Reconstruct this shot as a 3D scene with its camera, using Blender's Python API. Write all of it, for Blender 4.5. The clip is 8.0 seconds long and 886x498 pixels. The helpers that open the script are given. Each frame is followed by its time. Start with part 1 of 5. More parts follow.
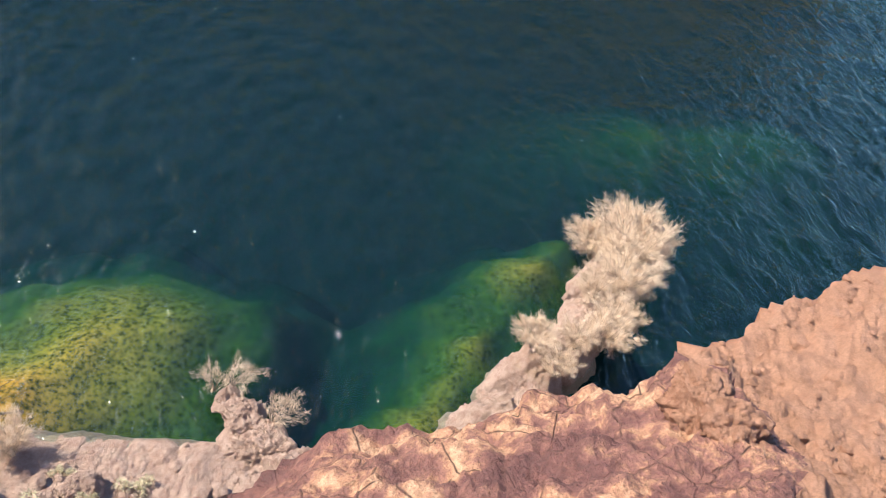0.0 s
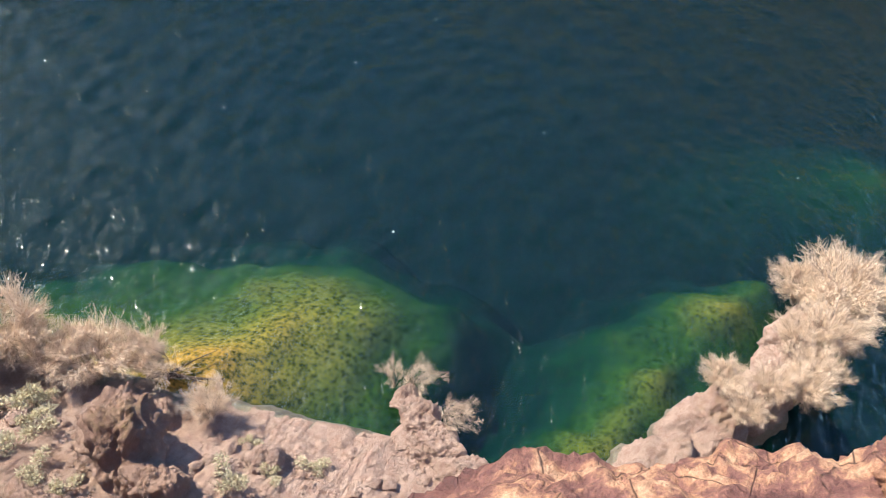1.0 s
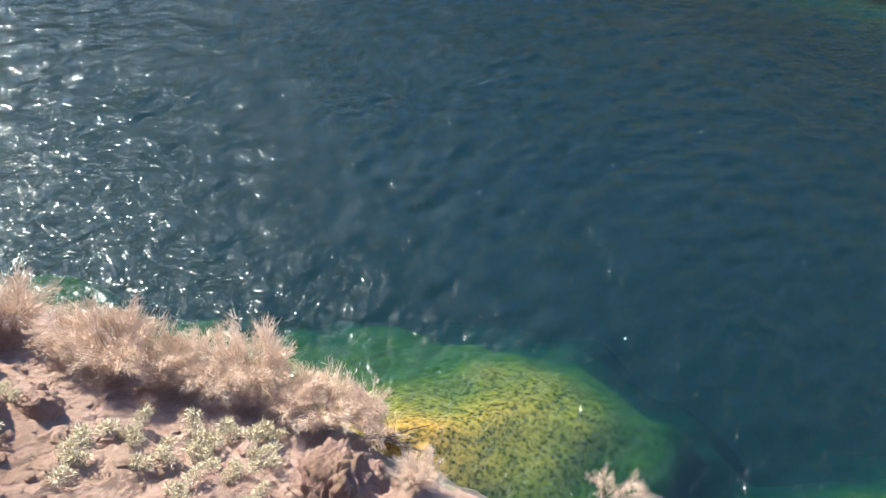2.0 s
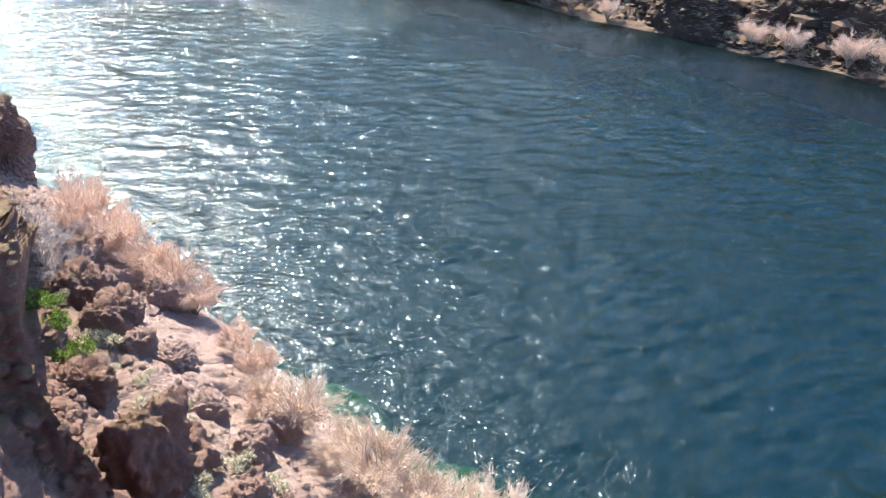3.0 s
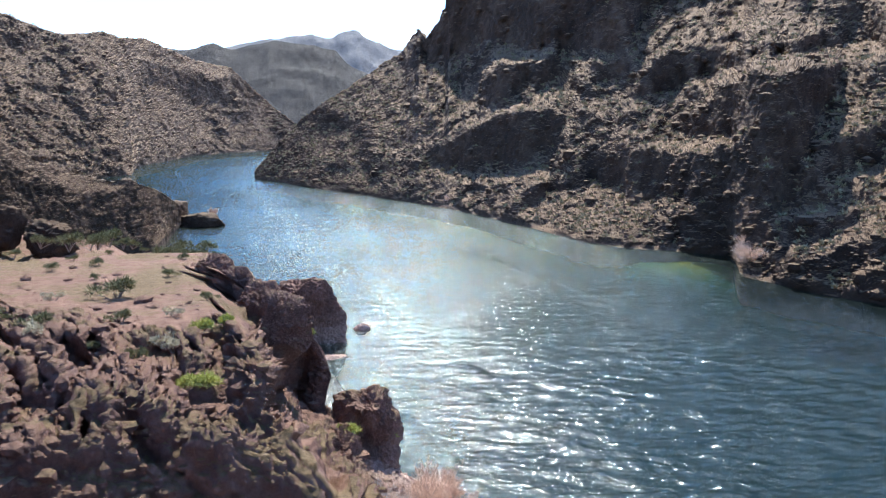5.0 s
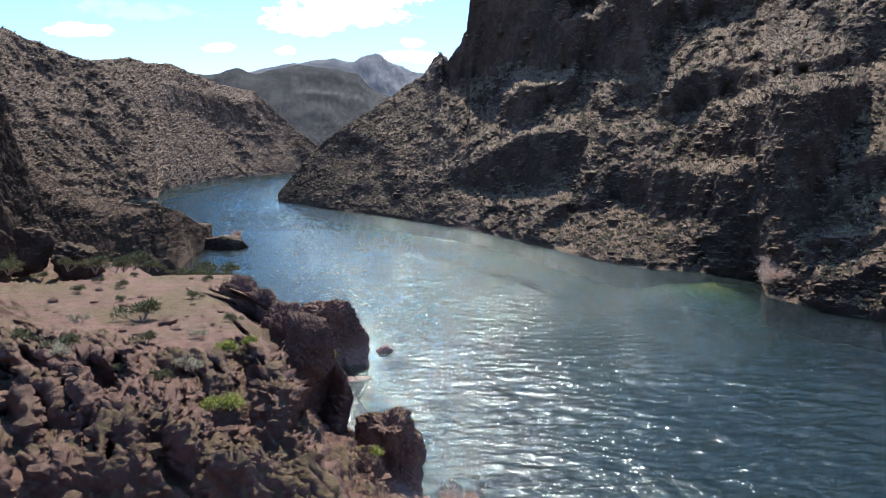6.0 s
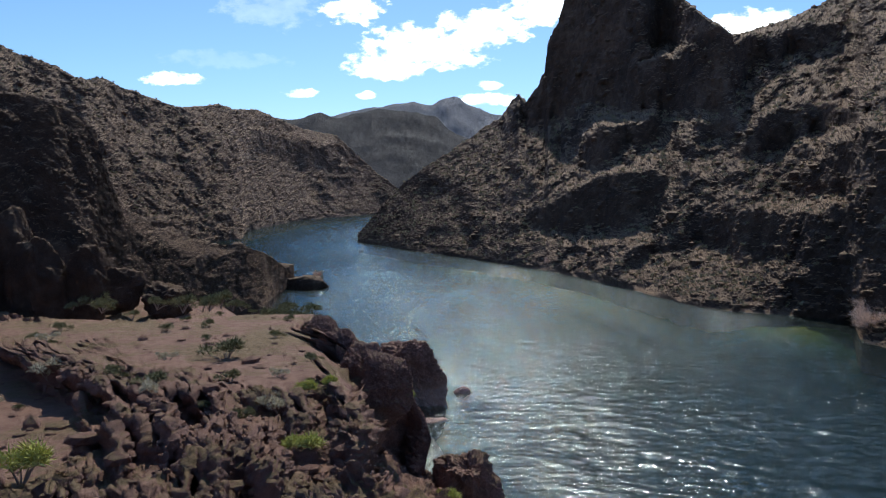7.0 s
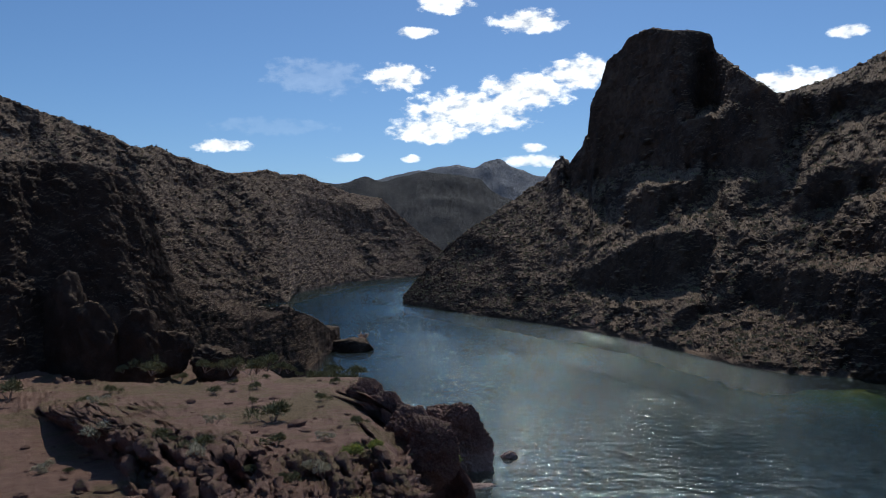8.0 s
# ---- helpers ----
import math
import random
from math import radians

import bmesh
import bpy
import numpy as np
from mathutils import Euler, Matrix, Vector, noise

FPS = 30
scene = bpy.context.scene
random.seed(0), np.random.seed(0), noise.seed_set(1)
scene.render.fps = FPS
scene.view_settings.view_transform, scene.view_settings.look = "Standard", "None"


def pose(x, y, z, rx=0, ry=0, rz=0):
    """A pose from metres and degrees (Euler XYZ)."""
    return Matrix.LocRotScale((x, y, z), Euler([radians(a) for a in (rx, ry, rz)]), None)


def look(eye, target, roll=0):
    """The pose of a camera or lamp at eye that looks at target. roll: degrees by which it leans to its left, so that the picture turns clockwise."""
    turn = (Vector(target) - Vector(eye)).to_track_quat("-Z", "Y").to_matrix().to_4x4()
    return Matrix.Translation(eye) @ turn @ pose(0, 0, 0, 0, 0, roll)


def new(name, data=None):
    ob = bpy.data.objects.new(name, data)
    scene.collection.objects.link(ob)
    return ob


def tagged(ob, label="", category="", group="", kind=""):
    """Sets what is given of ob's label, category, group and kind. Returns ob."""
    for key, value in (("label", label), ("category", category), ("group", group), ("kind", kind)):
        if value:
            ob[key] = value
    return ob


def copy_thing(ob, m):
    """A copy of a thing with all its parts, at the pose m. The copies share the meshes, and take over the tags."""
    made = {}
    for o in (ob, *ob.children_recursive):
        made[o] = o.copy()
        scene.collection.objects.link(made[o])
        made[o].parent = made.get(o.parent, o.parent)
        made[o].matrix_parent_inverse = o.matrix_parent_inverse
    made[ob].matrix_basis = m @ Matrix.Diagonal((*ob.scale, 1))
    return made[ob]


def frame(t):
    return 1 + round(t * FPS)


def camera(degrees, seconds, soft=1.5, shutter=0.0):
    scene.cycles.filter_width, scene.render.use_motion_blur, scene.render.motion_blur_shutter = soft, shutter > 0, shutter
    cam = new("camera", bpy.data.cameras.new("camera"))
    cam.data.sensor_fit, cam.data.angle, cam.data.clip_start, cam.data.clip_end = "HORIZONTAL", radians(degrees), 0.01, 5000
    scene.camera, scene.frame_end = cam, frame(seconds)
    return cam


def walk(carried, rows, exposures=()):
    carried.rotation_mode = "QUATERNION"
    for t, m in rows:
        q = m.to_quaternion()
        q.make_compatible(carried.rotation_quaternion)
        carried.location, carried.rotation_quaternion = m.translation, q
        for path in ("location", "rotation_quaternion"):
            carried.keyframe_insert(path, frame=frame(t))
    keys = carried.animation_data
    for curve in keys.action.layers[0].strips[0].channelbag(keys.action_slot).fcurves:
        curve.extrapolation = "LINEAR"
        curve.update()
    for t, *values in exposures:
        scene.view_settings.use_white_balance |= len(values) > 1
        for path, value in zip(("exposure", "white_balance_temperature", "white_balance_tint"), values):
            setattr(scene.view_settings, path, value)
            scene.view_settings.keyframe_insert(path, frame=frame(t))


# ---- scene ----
cam = camera(56.0, 8.0, soft=1.1)
walk(cam, [
    (0.0, pose(0.491, -0.065, 19.824, 49.193, -11.349, -87.857)),
    (0.5, pose(0.495, -0.001, 19.817, 47.543, -10.001, -81.049)),
    (1.0, pose(0.489, 0.080, 19.817, 47.896, -7.743, -73.790)),
    (1.2, pose(0.483, 0.109, 19.819, 48.569, -6.921, -71.204)),
    (2.3, pose(0.392, 0.302, 19.841, 54.600, -4.731, -48.999)),
    (2.5, pose(0.368, 0.331, 19.848, 56.414, -4.965, -44.670)),
    (3.0, pose(0.286, 0.404, 19.872, 62.056, -5.175, -32.564)),
    (3.5, pose(0.194, 0.455, 19.892, 66.846, -4.252, -21.274)),
    (4.0, pose(0.152, 0.471, 19.908, 70.511, -1.810, -17.227)),
    (4.5, pose(0.113, 0.482, 19.929, 75.007, -0.725, -12.950)),
    (5.0, pose(0.085, 0.488, 19.959, 81.431, -0.268, -9.858)),
    (6.5, pose(0.058, 0.492, 19.969, 83.553, 0.367, -6.738)),
    (7.0, pose(0.026, 0.494, 19.980, 85.731, 0.476, -3.055)),
    (7.5, pose(0.004, 0.495, 19.994, 88.773, 0.842, -0.526)),
    (8.0, pose(0.000, 0.495, 20.000, 90.000, 1.000, 0.000)),
], exposures=[(0.0, 1.18, 7300, 8), (1.2, 1.2, 7200, 8), (2.5, 1.8, 6700, 8), (3.5, 1.75, 6250, 7), (4.5, 1.35, 6150, 7), (5.2, 1.1, 6150, 7), (6.5, 0.25, 6150, 7), (7.0, -0.15, 6150, 7), (8.0, -0.95, 6050, 6)])

# ---- world, sun ----
SUN_AZ, SUN_EL = 10.0, 47.0


def sky_world():
    w = bpy.data.worlds.new("sky")
    w.use_nodes = True
    nt = w.node_tree
    nt.nodes.clear()
    N, L = nt.nodes.new, nt.links.new
    out = N("ShaderNodeOutputWorld")
    sky = N("ShaderNodeTexSky")
    sky.sky_type, sky.sun_disc = "NISHITA", False
    sky.sun_elevation, sky.sun_rotation = radians(SUN_EL), radians(SUN_AZ)
    sky.air_density, sky.dust_density, sky.ozone_density, sky.altitude = 1.0, 0.4, 8.0, 900
    bg = N("ShaderNodeBackground")
    bg.inputs[1].default_value = 0.15
    L(sky.outputs[0], bg.inputs[0])

    def math1(op, a, b=None, c=None):
        n = N("ShaderNodeMath")
        n.operation = op
        for i, v in enumerate((a, b, c)):
            if v is None:
                continue
            if isinstance(v, (int, float)):
                n.inputs[i].default_value = v
            else:
                L(v, n.inputs[i])
        return n.outputs[0]

    tc = N("ShaderNodeTexCoord")
    sep = N("ShaderNodeSeparateXYZ")
    L(tc.outputs["Generated"], sep.inputs[0])
    az = math1("MULTIPLY", math1("ARCTAN2", sep.outputs[0], sep.outputs[1]), 57.2958)
    el = math1("MULTIPLY", math1("ARCSINE", sep.outputs[2]), 57.2958)
    comb = N("ShaderNodeCombineXYZ")
    L(az, comb.inputs[0]), L(math1("MULTIPLY", el, 1.7), comb.inputs[1])
    n1 = N("ShaderNodeTexNoise")
    n1.inputs["Scale"].default_value, n1.inputs["Detail"].default_value, n1.inputs["Roughness"].default_value = 0.75, 6, 0.58
    L(comb.outputs[0], n1.inputs["Vector"])
    # azimuth, elevation, half width, half height, density
    clouds = [(-0.6, 8.1, 3.0, 0.9, 1.0), (2.2, 9.3, 4.6, 1.5, 1.0), (5.8, 10.6, 3.2, 1.2, 1.0), (9.6, 11.6, 2.6, 1.1, 1.0), (-2.9, 11.7, 2.2, 0.9, 1.0),
              (-14.7, 7.1, 2.0, 0.42, 0.9), (-6.6, 6.3, 1.2, 0.32, 0.8), (6.2, 6.8, 0.9, 0.35, 0.9), (6.3, 5.9, 2.0, 0.45, 0.8),
              (6.1, 15.1, 2.5, 0.75, 1.0), (-1.6, 14.6, 1.4, 0.4, 0.9), (0.5, 16.5, 1.9, 0.8, 1.0), (22.8, 9.9, 3.4, 1.0, 1.0),
              (26.1, 12.8, 1.1, 0.45, 0.9), (-8.4, 11.7, 3.4, 1.3, 0.1), (-11.5, 8.4, 4.0, 0.6, 0.05), (-2.1, 6.2, 0.7, 0.28, 0.8),
              # unseen clouds above the view, added to whiten what the river reflects
              (26, 24, 9, 3.5, 0.3), (40, 30, 12, 5, 0.5), (33, 40, 10, 4, 0.3), (52, 38, 9, 3.5, 0.4)]
    total = None
    for a0, e0, hw, hh, dens in clouds:
        u = math1("MULTIPLY", math1("SUBTRACT", az, a0), 0.85 / hw)
        v = math1("MULTIPLY", math1("SUBTRACT", el, e0), 0.85 / hh)
        r = math1("ADD", math1("MULTIPLY", u, u), math1("MULTIPLY", v, v))
        body = math1("SUBTRACT", 1.0, r)
        s = math1("ADD", body, math1("MULTIPLY", math1("SUBTRACT", n1.outputs[0], 0.5), 2.9))
        ramp = N("ShaderNodeMapRange")
        ramp.interpolation_type = "SMOOTHSTEP"
        ramp.inputs[1].default_value, ramp.inputs[2].default_value = 0.15, 0.85
        ramp.inputs[3].default_value, ramp.inputs[4].default_value = 0.0, dens
        L(s, ramp.inputs[0])
        near = N("ShaderNodeMapRange")
        near.inputs[1].default_value, near.inputs[2].default_value = -1.6, -0.6
        L(body, near.inputs[0])
        m = math1("MULTIPLY", ramp.outputs[0], near.outputs[0])
        total = m if total is None else math1("MAXIMUM", total, m)
    shade = N("ShaderNodeMapRange")
    shade.inputs[1].default_value, shade.inputs[2].default_value = 0.35, 0.7
    shade.inputs[3].default_value, shade.inputs[4].default_value = 1.6, 3.0
    L(n1.outputs[0], shade.inputs[0])
    white = N("ShaderNodeBackground")
    white.inputs[0].default_value = (1, 0.985, 0.97, 1)
    L(shade.outputs[0], white.inputs[1])
    mix = N("ShaderNodeMixShader")
    L(total, mix.inputs[0]), L(bg.outputs[0], mix.inputs[1]), L(white.outputs[0], mix.inputs[2])
    L(mix.outputs[0], out.inputs[0])
    scene.world = w


sky_world()
sun_data = bpy.data.lights.new("sun", "SUN")
sun_data.energy, sun_data.angle, sun_data.color = 4.4, radians(0.53), (1.0, 0.93, 0.83)
sun = new("sun", sun_data)
SUN_DIR = Vector((math.sin(radians(SUN_AZ)) * math.cos(radians(SUN_EL)), math.cos(radians(SUN_AZ)) * math.cos(radians(SUN_EL)), math.sin(radians(SUN_EL))))
sun.matrix_world = look(SUN_DIR * 300, (0, 0, 0))

# ---- noise in numpy ----


def hash01(ix, iy, iz, seed):
    h = (ix.astype(np.int64) * 374761393 + iy.astype(np.int64) * 668265263 + iz.astype(np.int64) * 2147483647 + seed * 1274126177) & 0xFFFFFFFF
    h = ((h ^ (h >> 13)) * 1274126177) & 0xFFFFFFFF
    h = ((h ^ (h >> 16)) * 2246822519) & 0xFFFFFFFF
    return ((h ^ (h >> 15)) & 0xFFFFFF) / float(0xFFFFFF)


def vnoise(p, seed=0):
    """Smooth value noise, -1 to 1."""
    i = np.floor(p)
    f = p - i
    f = f * f * f * (f * (f * 6 - 15) + 10)
    x, y, z = i[:, 0], i[:, 1], i[:, 2]
    tot = np.zeros(len(p))
    for dx in (0, 1):
        wx = f[:, 0] if dx else 1 - f[:, 0]
        for dy in (0, 1):
            wy = f[:, 1] if dy else 1 - f[:, 1]
            for dz in (0, 1):
                wz = f[:, 2] if dz else 1 - f[:, 2]
                tot += wx * wy * wz * hash01(x + dx, y + dy, z + dz, seed)
    return tot * 2 - 1


def fbm(p, octaves=4, seed=0, gain=0.5):
    tot, a, s = np.zeros(len(p)), 1.0, 1.0
    for o in range(octaves):
        tot += a * vnoise(p * s + 17.3 * o, seed + o)
        a, s = a * gain, s * 2.03
    return tot


def ridged(p, octaves=4, seed=0):
    tot, a, s = np.zeros(len(p)), 1.0, 1.0
    for o in range(octaves):
        tot += a * (1 - 2 * np.abs(vnoise(p * s + 9.1 * o, seed + o)))
        a, s = a * 0.5, s * 2.1
    return tot


def cells(p, seed=0):
    """Cell noise: distance to the nearest seed, gap to the next, and a random value of the nearest cell."""
    i = np.floor(p - 0.5)
    f1, f2, val = np.full(len(p), 9.0), np.full(len(p), 9.0), np.zeros(len(p))
    for dx in (0, 1):
        for dy in (0, 1):
            for dz in (0, 1):
                c = i + (dx, dy, dz)
                v = hash01(c[:, 0], c[:, 1], c[:, 2], seed + 77)
                q = c + 0.5 + 0.75 * (np.stack([v, v * 37.0 % 1.0, v * 1009.0 % 1.0], 1) - 0.5)
                d = np.sqrt(((q - p) ** 2).sum(1))
                near = d < f1
                f2 = np.where(near, f1, np.minimum(f2, d))
                val = np.where(near, v, val)
                f1 = np.where(near, d, f1)
    return f1, f2 - f1, val


def rocky(p, size, seed=0):
    """Broken rock relief, about -1 to 1: blocks with cracks, ridges and grain."""
    q = p / size
    warp = np.stack([fbm(q * 0.9 + 5.2 * k, 2, seed + 40 + k) for k in range(3)], 1) * 0.35
    _, gap, val = cells(q + warp, seed)
    _, gap2, val2 = cells(q * 2.7 + warp, seed + 5)
    big = (val - 0.5) * np.clip(gap * 4, 0, 1) - 0.35 * np.exp(-gap * 14)
    small = (val2 - 0.5) * np.clip(gap2 * 5, 0, 1) - 0.25 * np.exp(-gap2 * 12)
    return 0.75 * big + 0.32 * small + 0.4 * ridged(q * 0.7, 3, seed + 9) + 0.1 * fbm(q * 7, 3, seed + 3)


def spline(rows, counts):
    """A smooth run through control rows (k, 3), with counts[i] steps between rows i and i + 1."""
    P = np.asarray(rows, float)
    out = []
    for i, n in enumerate(counts):
        a, b = P[i], P[i + 1]
        ma = (P[i + 1] - P[max(i - 1, 0)]) / (2 if i else 1)
        mb = (P[min(i + 2, len(P) - 1)] - P[i]) / (2 if i + 2 < len(P) else 1)
        t = np.linspace(0, 1, n, endpoint=False)[:, None]
        out.append((2 * t**3 - 3 * t**2 + 1) * a + (t**3 - 2 * t**2 + t) * ma * 0.7 + (3 * t**2 - 2 * t**3) * b + (t**3 - t**2) * mb * 0.7)
    out.append(P[-1:])
    return np.concatenate(out)


def grid_normals(G):
    n = np.cross(np.gradient(G, axis=0), np.gradient(G, axis=1))
    n /= np.linalg.norm(n, axis=2, keepdims=True) + 1e-9
    return n


def loft(rails, along, across):
    """A grid of places between rails; returns places and the rail coordinate of each column."""
    runs = [spline(r, along) for r in rails]
    cols, us = [], []
    for k, n in enumerate(across):
        for j in range(n):
            t = j / n
            cols.append(runs[k] * (1 - t) + runs[k + 1] * t)
            us.append(k + t)
    cols.append(runs[-1])
    us.append(len(rails) - 1.0)
    return np.stack(cols, 1), np.array(us)


def grid_mesh(name, G, material, smooth=True, flip=False, keep=None):
    n, m = G.shape[:2]
    co = G.reshape(-1, 3)
    idx = np.arange(n * m).reshape(n, m)
    q = np.stack([idx[:-1, :-1], idx[1:, :-1], idx[1:, 1:], idx[:-1, 1:]], 2).reshape(-1, 4)
    if flip:
        q = q[:, ::-1]
    if keep is not None:  # only some cells
        used, q = np.unique(q[keep.ravel()], return_inverse=True)
        q, co = q.reshape(-1, 4), co[used]
    me = bpy.data.meshes.new(name)
    me.vertices.add(len(co))
    me.vertices.foreach_set("co", co.reshape(-1).astype(np.float32))
    me.loops.add(len(q) * 4)
    me.loops.foreach_set("vertex_index", q.reshape(-1).astype(np.int32))
    me.polygons.add(len(q))
    me.polygons.foreach_set("loop_start", np.arange(0, len(q) * 4, 4, dtype=np.int32))
    me.polygons.foreach_set("use_smooth", np.full(len(q), smooth))
    me.update(calc_edges=True)
    me.materials.append(material)
    return me


# ---- materials ----


class Mat:
    """A small builder for node materials."""

    def __init__(self, name):
        self.m = bpy.data.materials.new(name)
        self.m.use_nodes = True
        self.t = self.m.node_tree
        self.t.nodes.clear()
        self.out = self.node("ShaderNodeOutputMaterial")

    def node(self, kind):
        return self.t.nodes.new(kind)

    def link(self, a, b):
        self.t.links.new(a, b)

    def place(self, scale=(1, 1, 1)):
        tc = self.node("ShaderNodeTexCoord")
        mp = self.node("ShaderNodeMapping")
        mp.inputs["Scale"].default_value = scale
        self.link(tc.outputs["Object"], mp.inputs[0])
        return mp.outputs[0]

    def noise(self, scale, detail=4, rough=0.55, vec=None, distort=0.0):
        n = self.node("ShaderNodeTexNoise")
        n.inputs["Scale"].default_value, n.inputs["Detail"].default_value = scale, detail
        n.inputs["Roughness"].default_value, n.inputs["Distortion"].default_value = rough, distort
        if vec is not None:
            self.link(vec, n.inputs["Vector"])
        return n.outputs[0]

    def node_noise(self, scale, vec):
        """A colour noise, to warp places by."""
        n = self.node("ShaderNodeTexNoise")
        n.inputs["Scale"].default_value = scale
        self.link(vec, n.inputs["Vector"])
        return n.outputs[1]

    def voronoi(self, scale, feature="F1", vec=None, out=0):
        n = self.node("ShaderNodeTexVoronoi")
        n.feature = feature
        n.inputs["Scale"].default_value = scale
        if vec is not None:
            self.link(vec, n.inputs["Vector"])
        return n.outputs[out]

    def ramp(self, fac, stops):
        n = self.node("ShaderNodeValToRGB")
        e = n.color_ramp.elements
        while len(e) < len(stops):
            e.new(0.5)
        for k, (pos, col) in enumerate(stops):
            e[k].position, e[k].color = pos, (*col, 1) if len(col) == 3 else col
        self.link(fac, n.inputs[0])
        return n.outputs[0]

    def rng(self, v, a, b, c=0.0, d=1.0):
        n = self.node("ShaderNodeMapRange")
        for k, x in enumerate((a, b, c, d)):
            n.inputs[k + 1].default_value = x
        self.link(v, n.inputs[0])
        return n.outputs[0]

    def math(self, op, a, b):
        n = self.node("ShaderNodeMath")
        n.operation = op
        for k, v in enumerate((a, b)):
            if isinstance(v, (int, float)):
                n.inputs[k].default_value = v
            else:
                self.link(v, n.inputs[k])
        return n.outputs[0]

    def mix(self, fac, a, b, blend="MIX"):
        n = self.node("ShaderNodeMix")
        n.data_type, n.blend_type = "RGBA", blend
        for sock, v in ((n.inputs[0], fac), (n.inputs[6], a), (n.inputs[7], b)):
            if isinstance(v, (int, float)):
                sock.default_value = v
            elif isinstance(v, tuple):
                sock.default_value = (*v, 1)
            else:
                self.link(v, sock)
        return n.outputs[2]

    def bump(self, h, strength=0.5, dist=0.05, normal=None):
        n = self.node("ShaderNodeBump")
        n.inputs["Strength"].default_value, n.inputs["Distance"].default_value = strength, dist
        self.link(h, n.inputs["Height"])
        if normal is not None:
            self.link(normal, n.inputs["Normal"])
        return n.outputs[0]

    def up(self):
        g = self.node("ShaderNodeNewGeometry")
        s = self.node("ShaderNodeSeparateXYZ")
        self.link(g.outputs["Normal"], s.inputs[0])
        return s.outputs[2]

    def finish(self, color, rough=0.9, normal=None, spec=0.25):
        b = self.node("ShaderNodeBsdfPrincipled")
        for sock, v in ((b.inputs["Base Color"], color), (b.inputs["Roughness"], rough)):
            if isinstance(v, tuple):
                sock.default_value = (*v, 1)
            elif isinstance(v, (int, float)):
                sock.default_value = v
            else:
                self.link(v, sock)
        b.inputs["Specular IOR Level"].default_value = spec
        if normal is not None:
            self.link(normal, b.inputs["Normal"])
        self.link(b.outputs[0], self.out.inputs[0])
        return self.m


def rock_material(name, dark, mid, light, soil, soil2, unit=1.0, flat=(0.62, 0.86), relief=1.0, crust=False):
    """Weathered rock with varnish stains, pale dust on flat parts and grain. unit: size of the features in metres."""
    k = Mat(name)
    v = k.place()
    big = k.noise(0.22 / unit, 5, 0.6, v, 0.6)
    medium = k.noise(1.3 / unit, 6, 0.65, v, 0.4)
    fine = k.noise(9.0 / unit, 5, 0.7, v)
    blotch = k.math("ADD", k.math("MULTIPLY", big, 0.55), k.math("MULTIPLY", medium, 0.45))
    rock = k.ramp(blotch, [(0.34, dark), (0.5, mid), (0.66, light)])
    rock = k.mix(0.55, rock, k.ramp(fine, [(0.3, (0.35, 0.33, 0.32)), (0.62, (1, 1, 1))]), "MULTIPLY")
    sand = k.mix(k.rng(medium, 0.35, 0.65), soil, soil2)
    sand = k.mix(0.45, sand, k.ramp(k.noise(22 / unit, 3, 0.7, v), [(0.35, (0.45, 0.42, 0.4)), (0.6, (1, 1, 1))]), "MULTIPLY")
    if crust:  # dry low growth over parts of the soil
        growth = k.math("ADD", k.math("MULTIPLY", k.noise(0.16, 4, 0.6, v, 0.5), 0.7), k.math("MULTIPLY", k.noise(2.2, 4, 0.7, v), 0.3))
        sand = k.mix(k.rng(growth, 0.47, 0.55, 0.0, 0.7), sand, k.mix(k.rng(k.noise(7.0, 4, 0.7, v), 0.35, 0.65), (0.13, 0.115, 0.045), (0.36, 0.26, 0.13)))
    edge = k.math("ADD", k.up(), k.math("MULTIPLY", k.math("SUBTRACT", medium, 0.5), 0.5))
    color = k.mix(k.rng(edge, flat[0], flat[1]), rock, sand)
    if crust:  # pale lime crust where the river has stood higher
        g = k.node("ShaderNodeNewGeometry")
        s = k.node("ShaderNodeSeparateXYZ")
        k.link(g.outputs["Position"], s.inputs[0])
        level = k.math("ADD", s.outputs[2], k.math("MULTIPLY", k.math("SUBTRACT", k.noise(0.6, 5, 0.65, v), 0.5), 2.6))
        grain = k.noise(4.0, 6, 0.75, v)
        chalk = k.mix(k.rng(grain, 0.3, 0.7), (0.48, 0.30, 0.25), (0.74, 0.57, 0.49))
        color = k.mix(k.rng(level, 0.9, 3.0, 0.85, 0.0), color, chalk)
    crack = k.rng(k.voronoi(1.1 / unit, "DISTANCE_TO_EDGE", v), 0.0, 0.09)
    chips = k.voronoi(3.4 / unit, "F1", v)
    grit = k.noise(5.5 / unit, 8, 0.78, v, 0.8)
    h = k.math("ADD", k.math("MULTIPLY", medium, 0.8), k.math("ADD", k.math("MULTIPLY", grit, 0.75), k.math("ADD", k.math("MULTIPLY", crack, 0.06), k.math("MULTIPLY", chips, 0.22))))
    n = k.bump(h, 1.0 * relief, 0.34 * unit)
    n = k.bump(k.noise(13 / unit, 6, 0.8, v, 0.5), 1.0 * relief, 0.11 * unit, n)
    n = k.bump(k.noise(48 / unit, 3, 0.8, v), 0.9 * relief, 0.03 * unit, n)
    return k.finish(color, k.rng(fine, 0.2, 0.8, 0.72, 0.98), n)


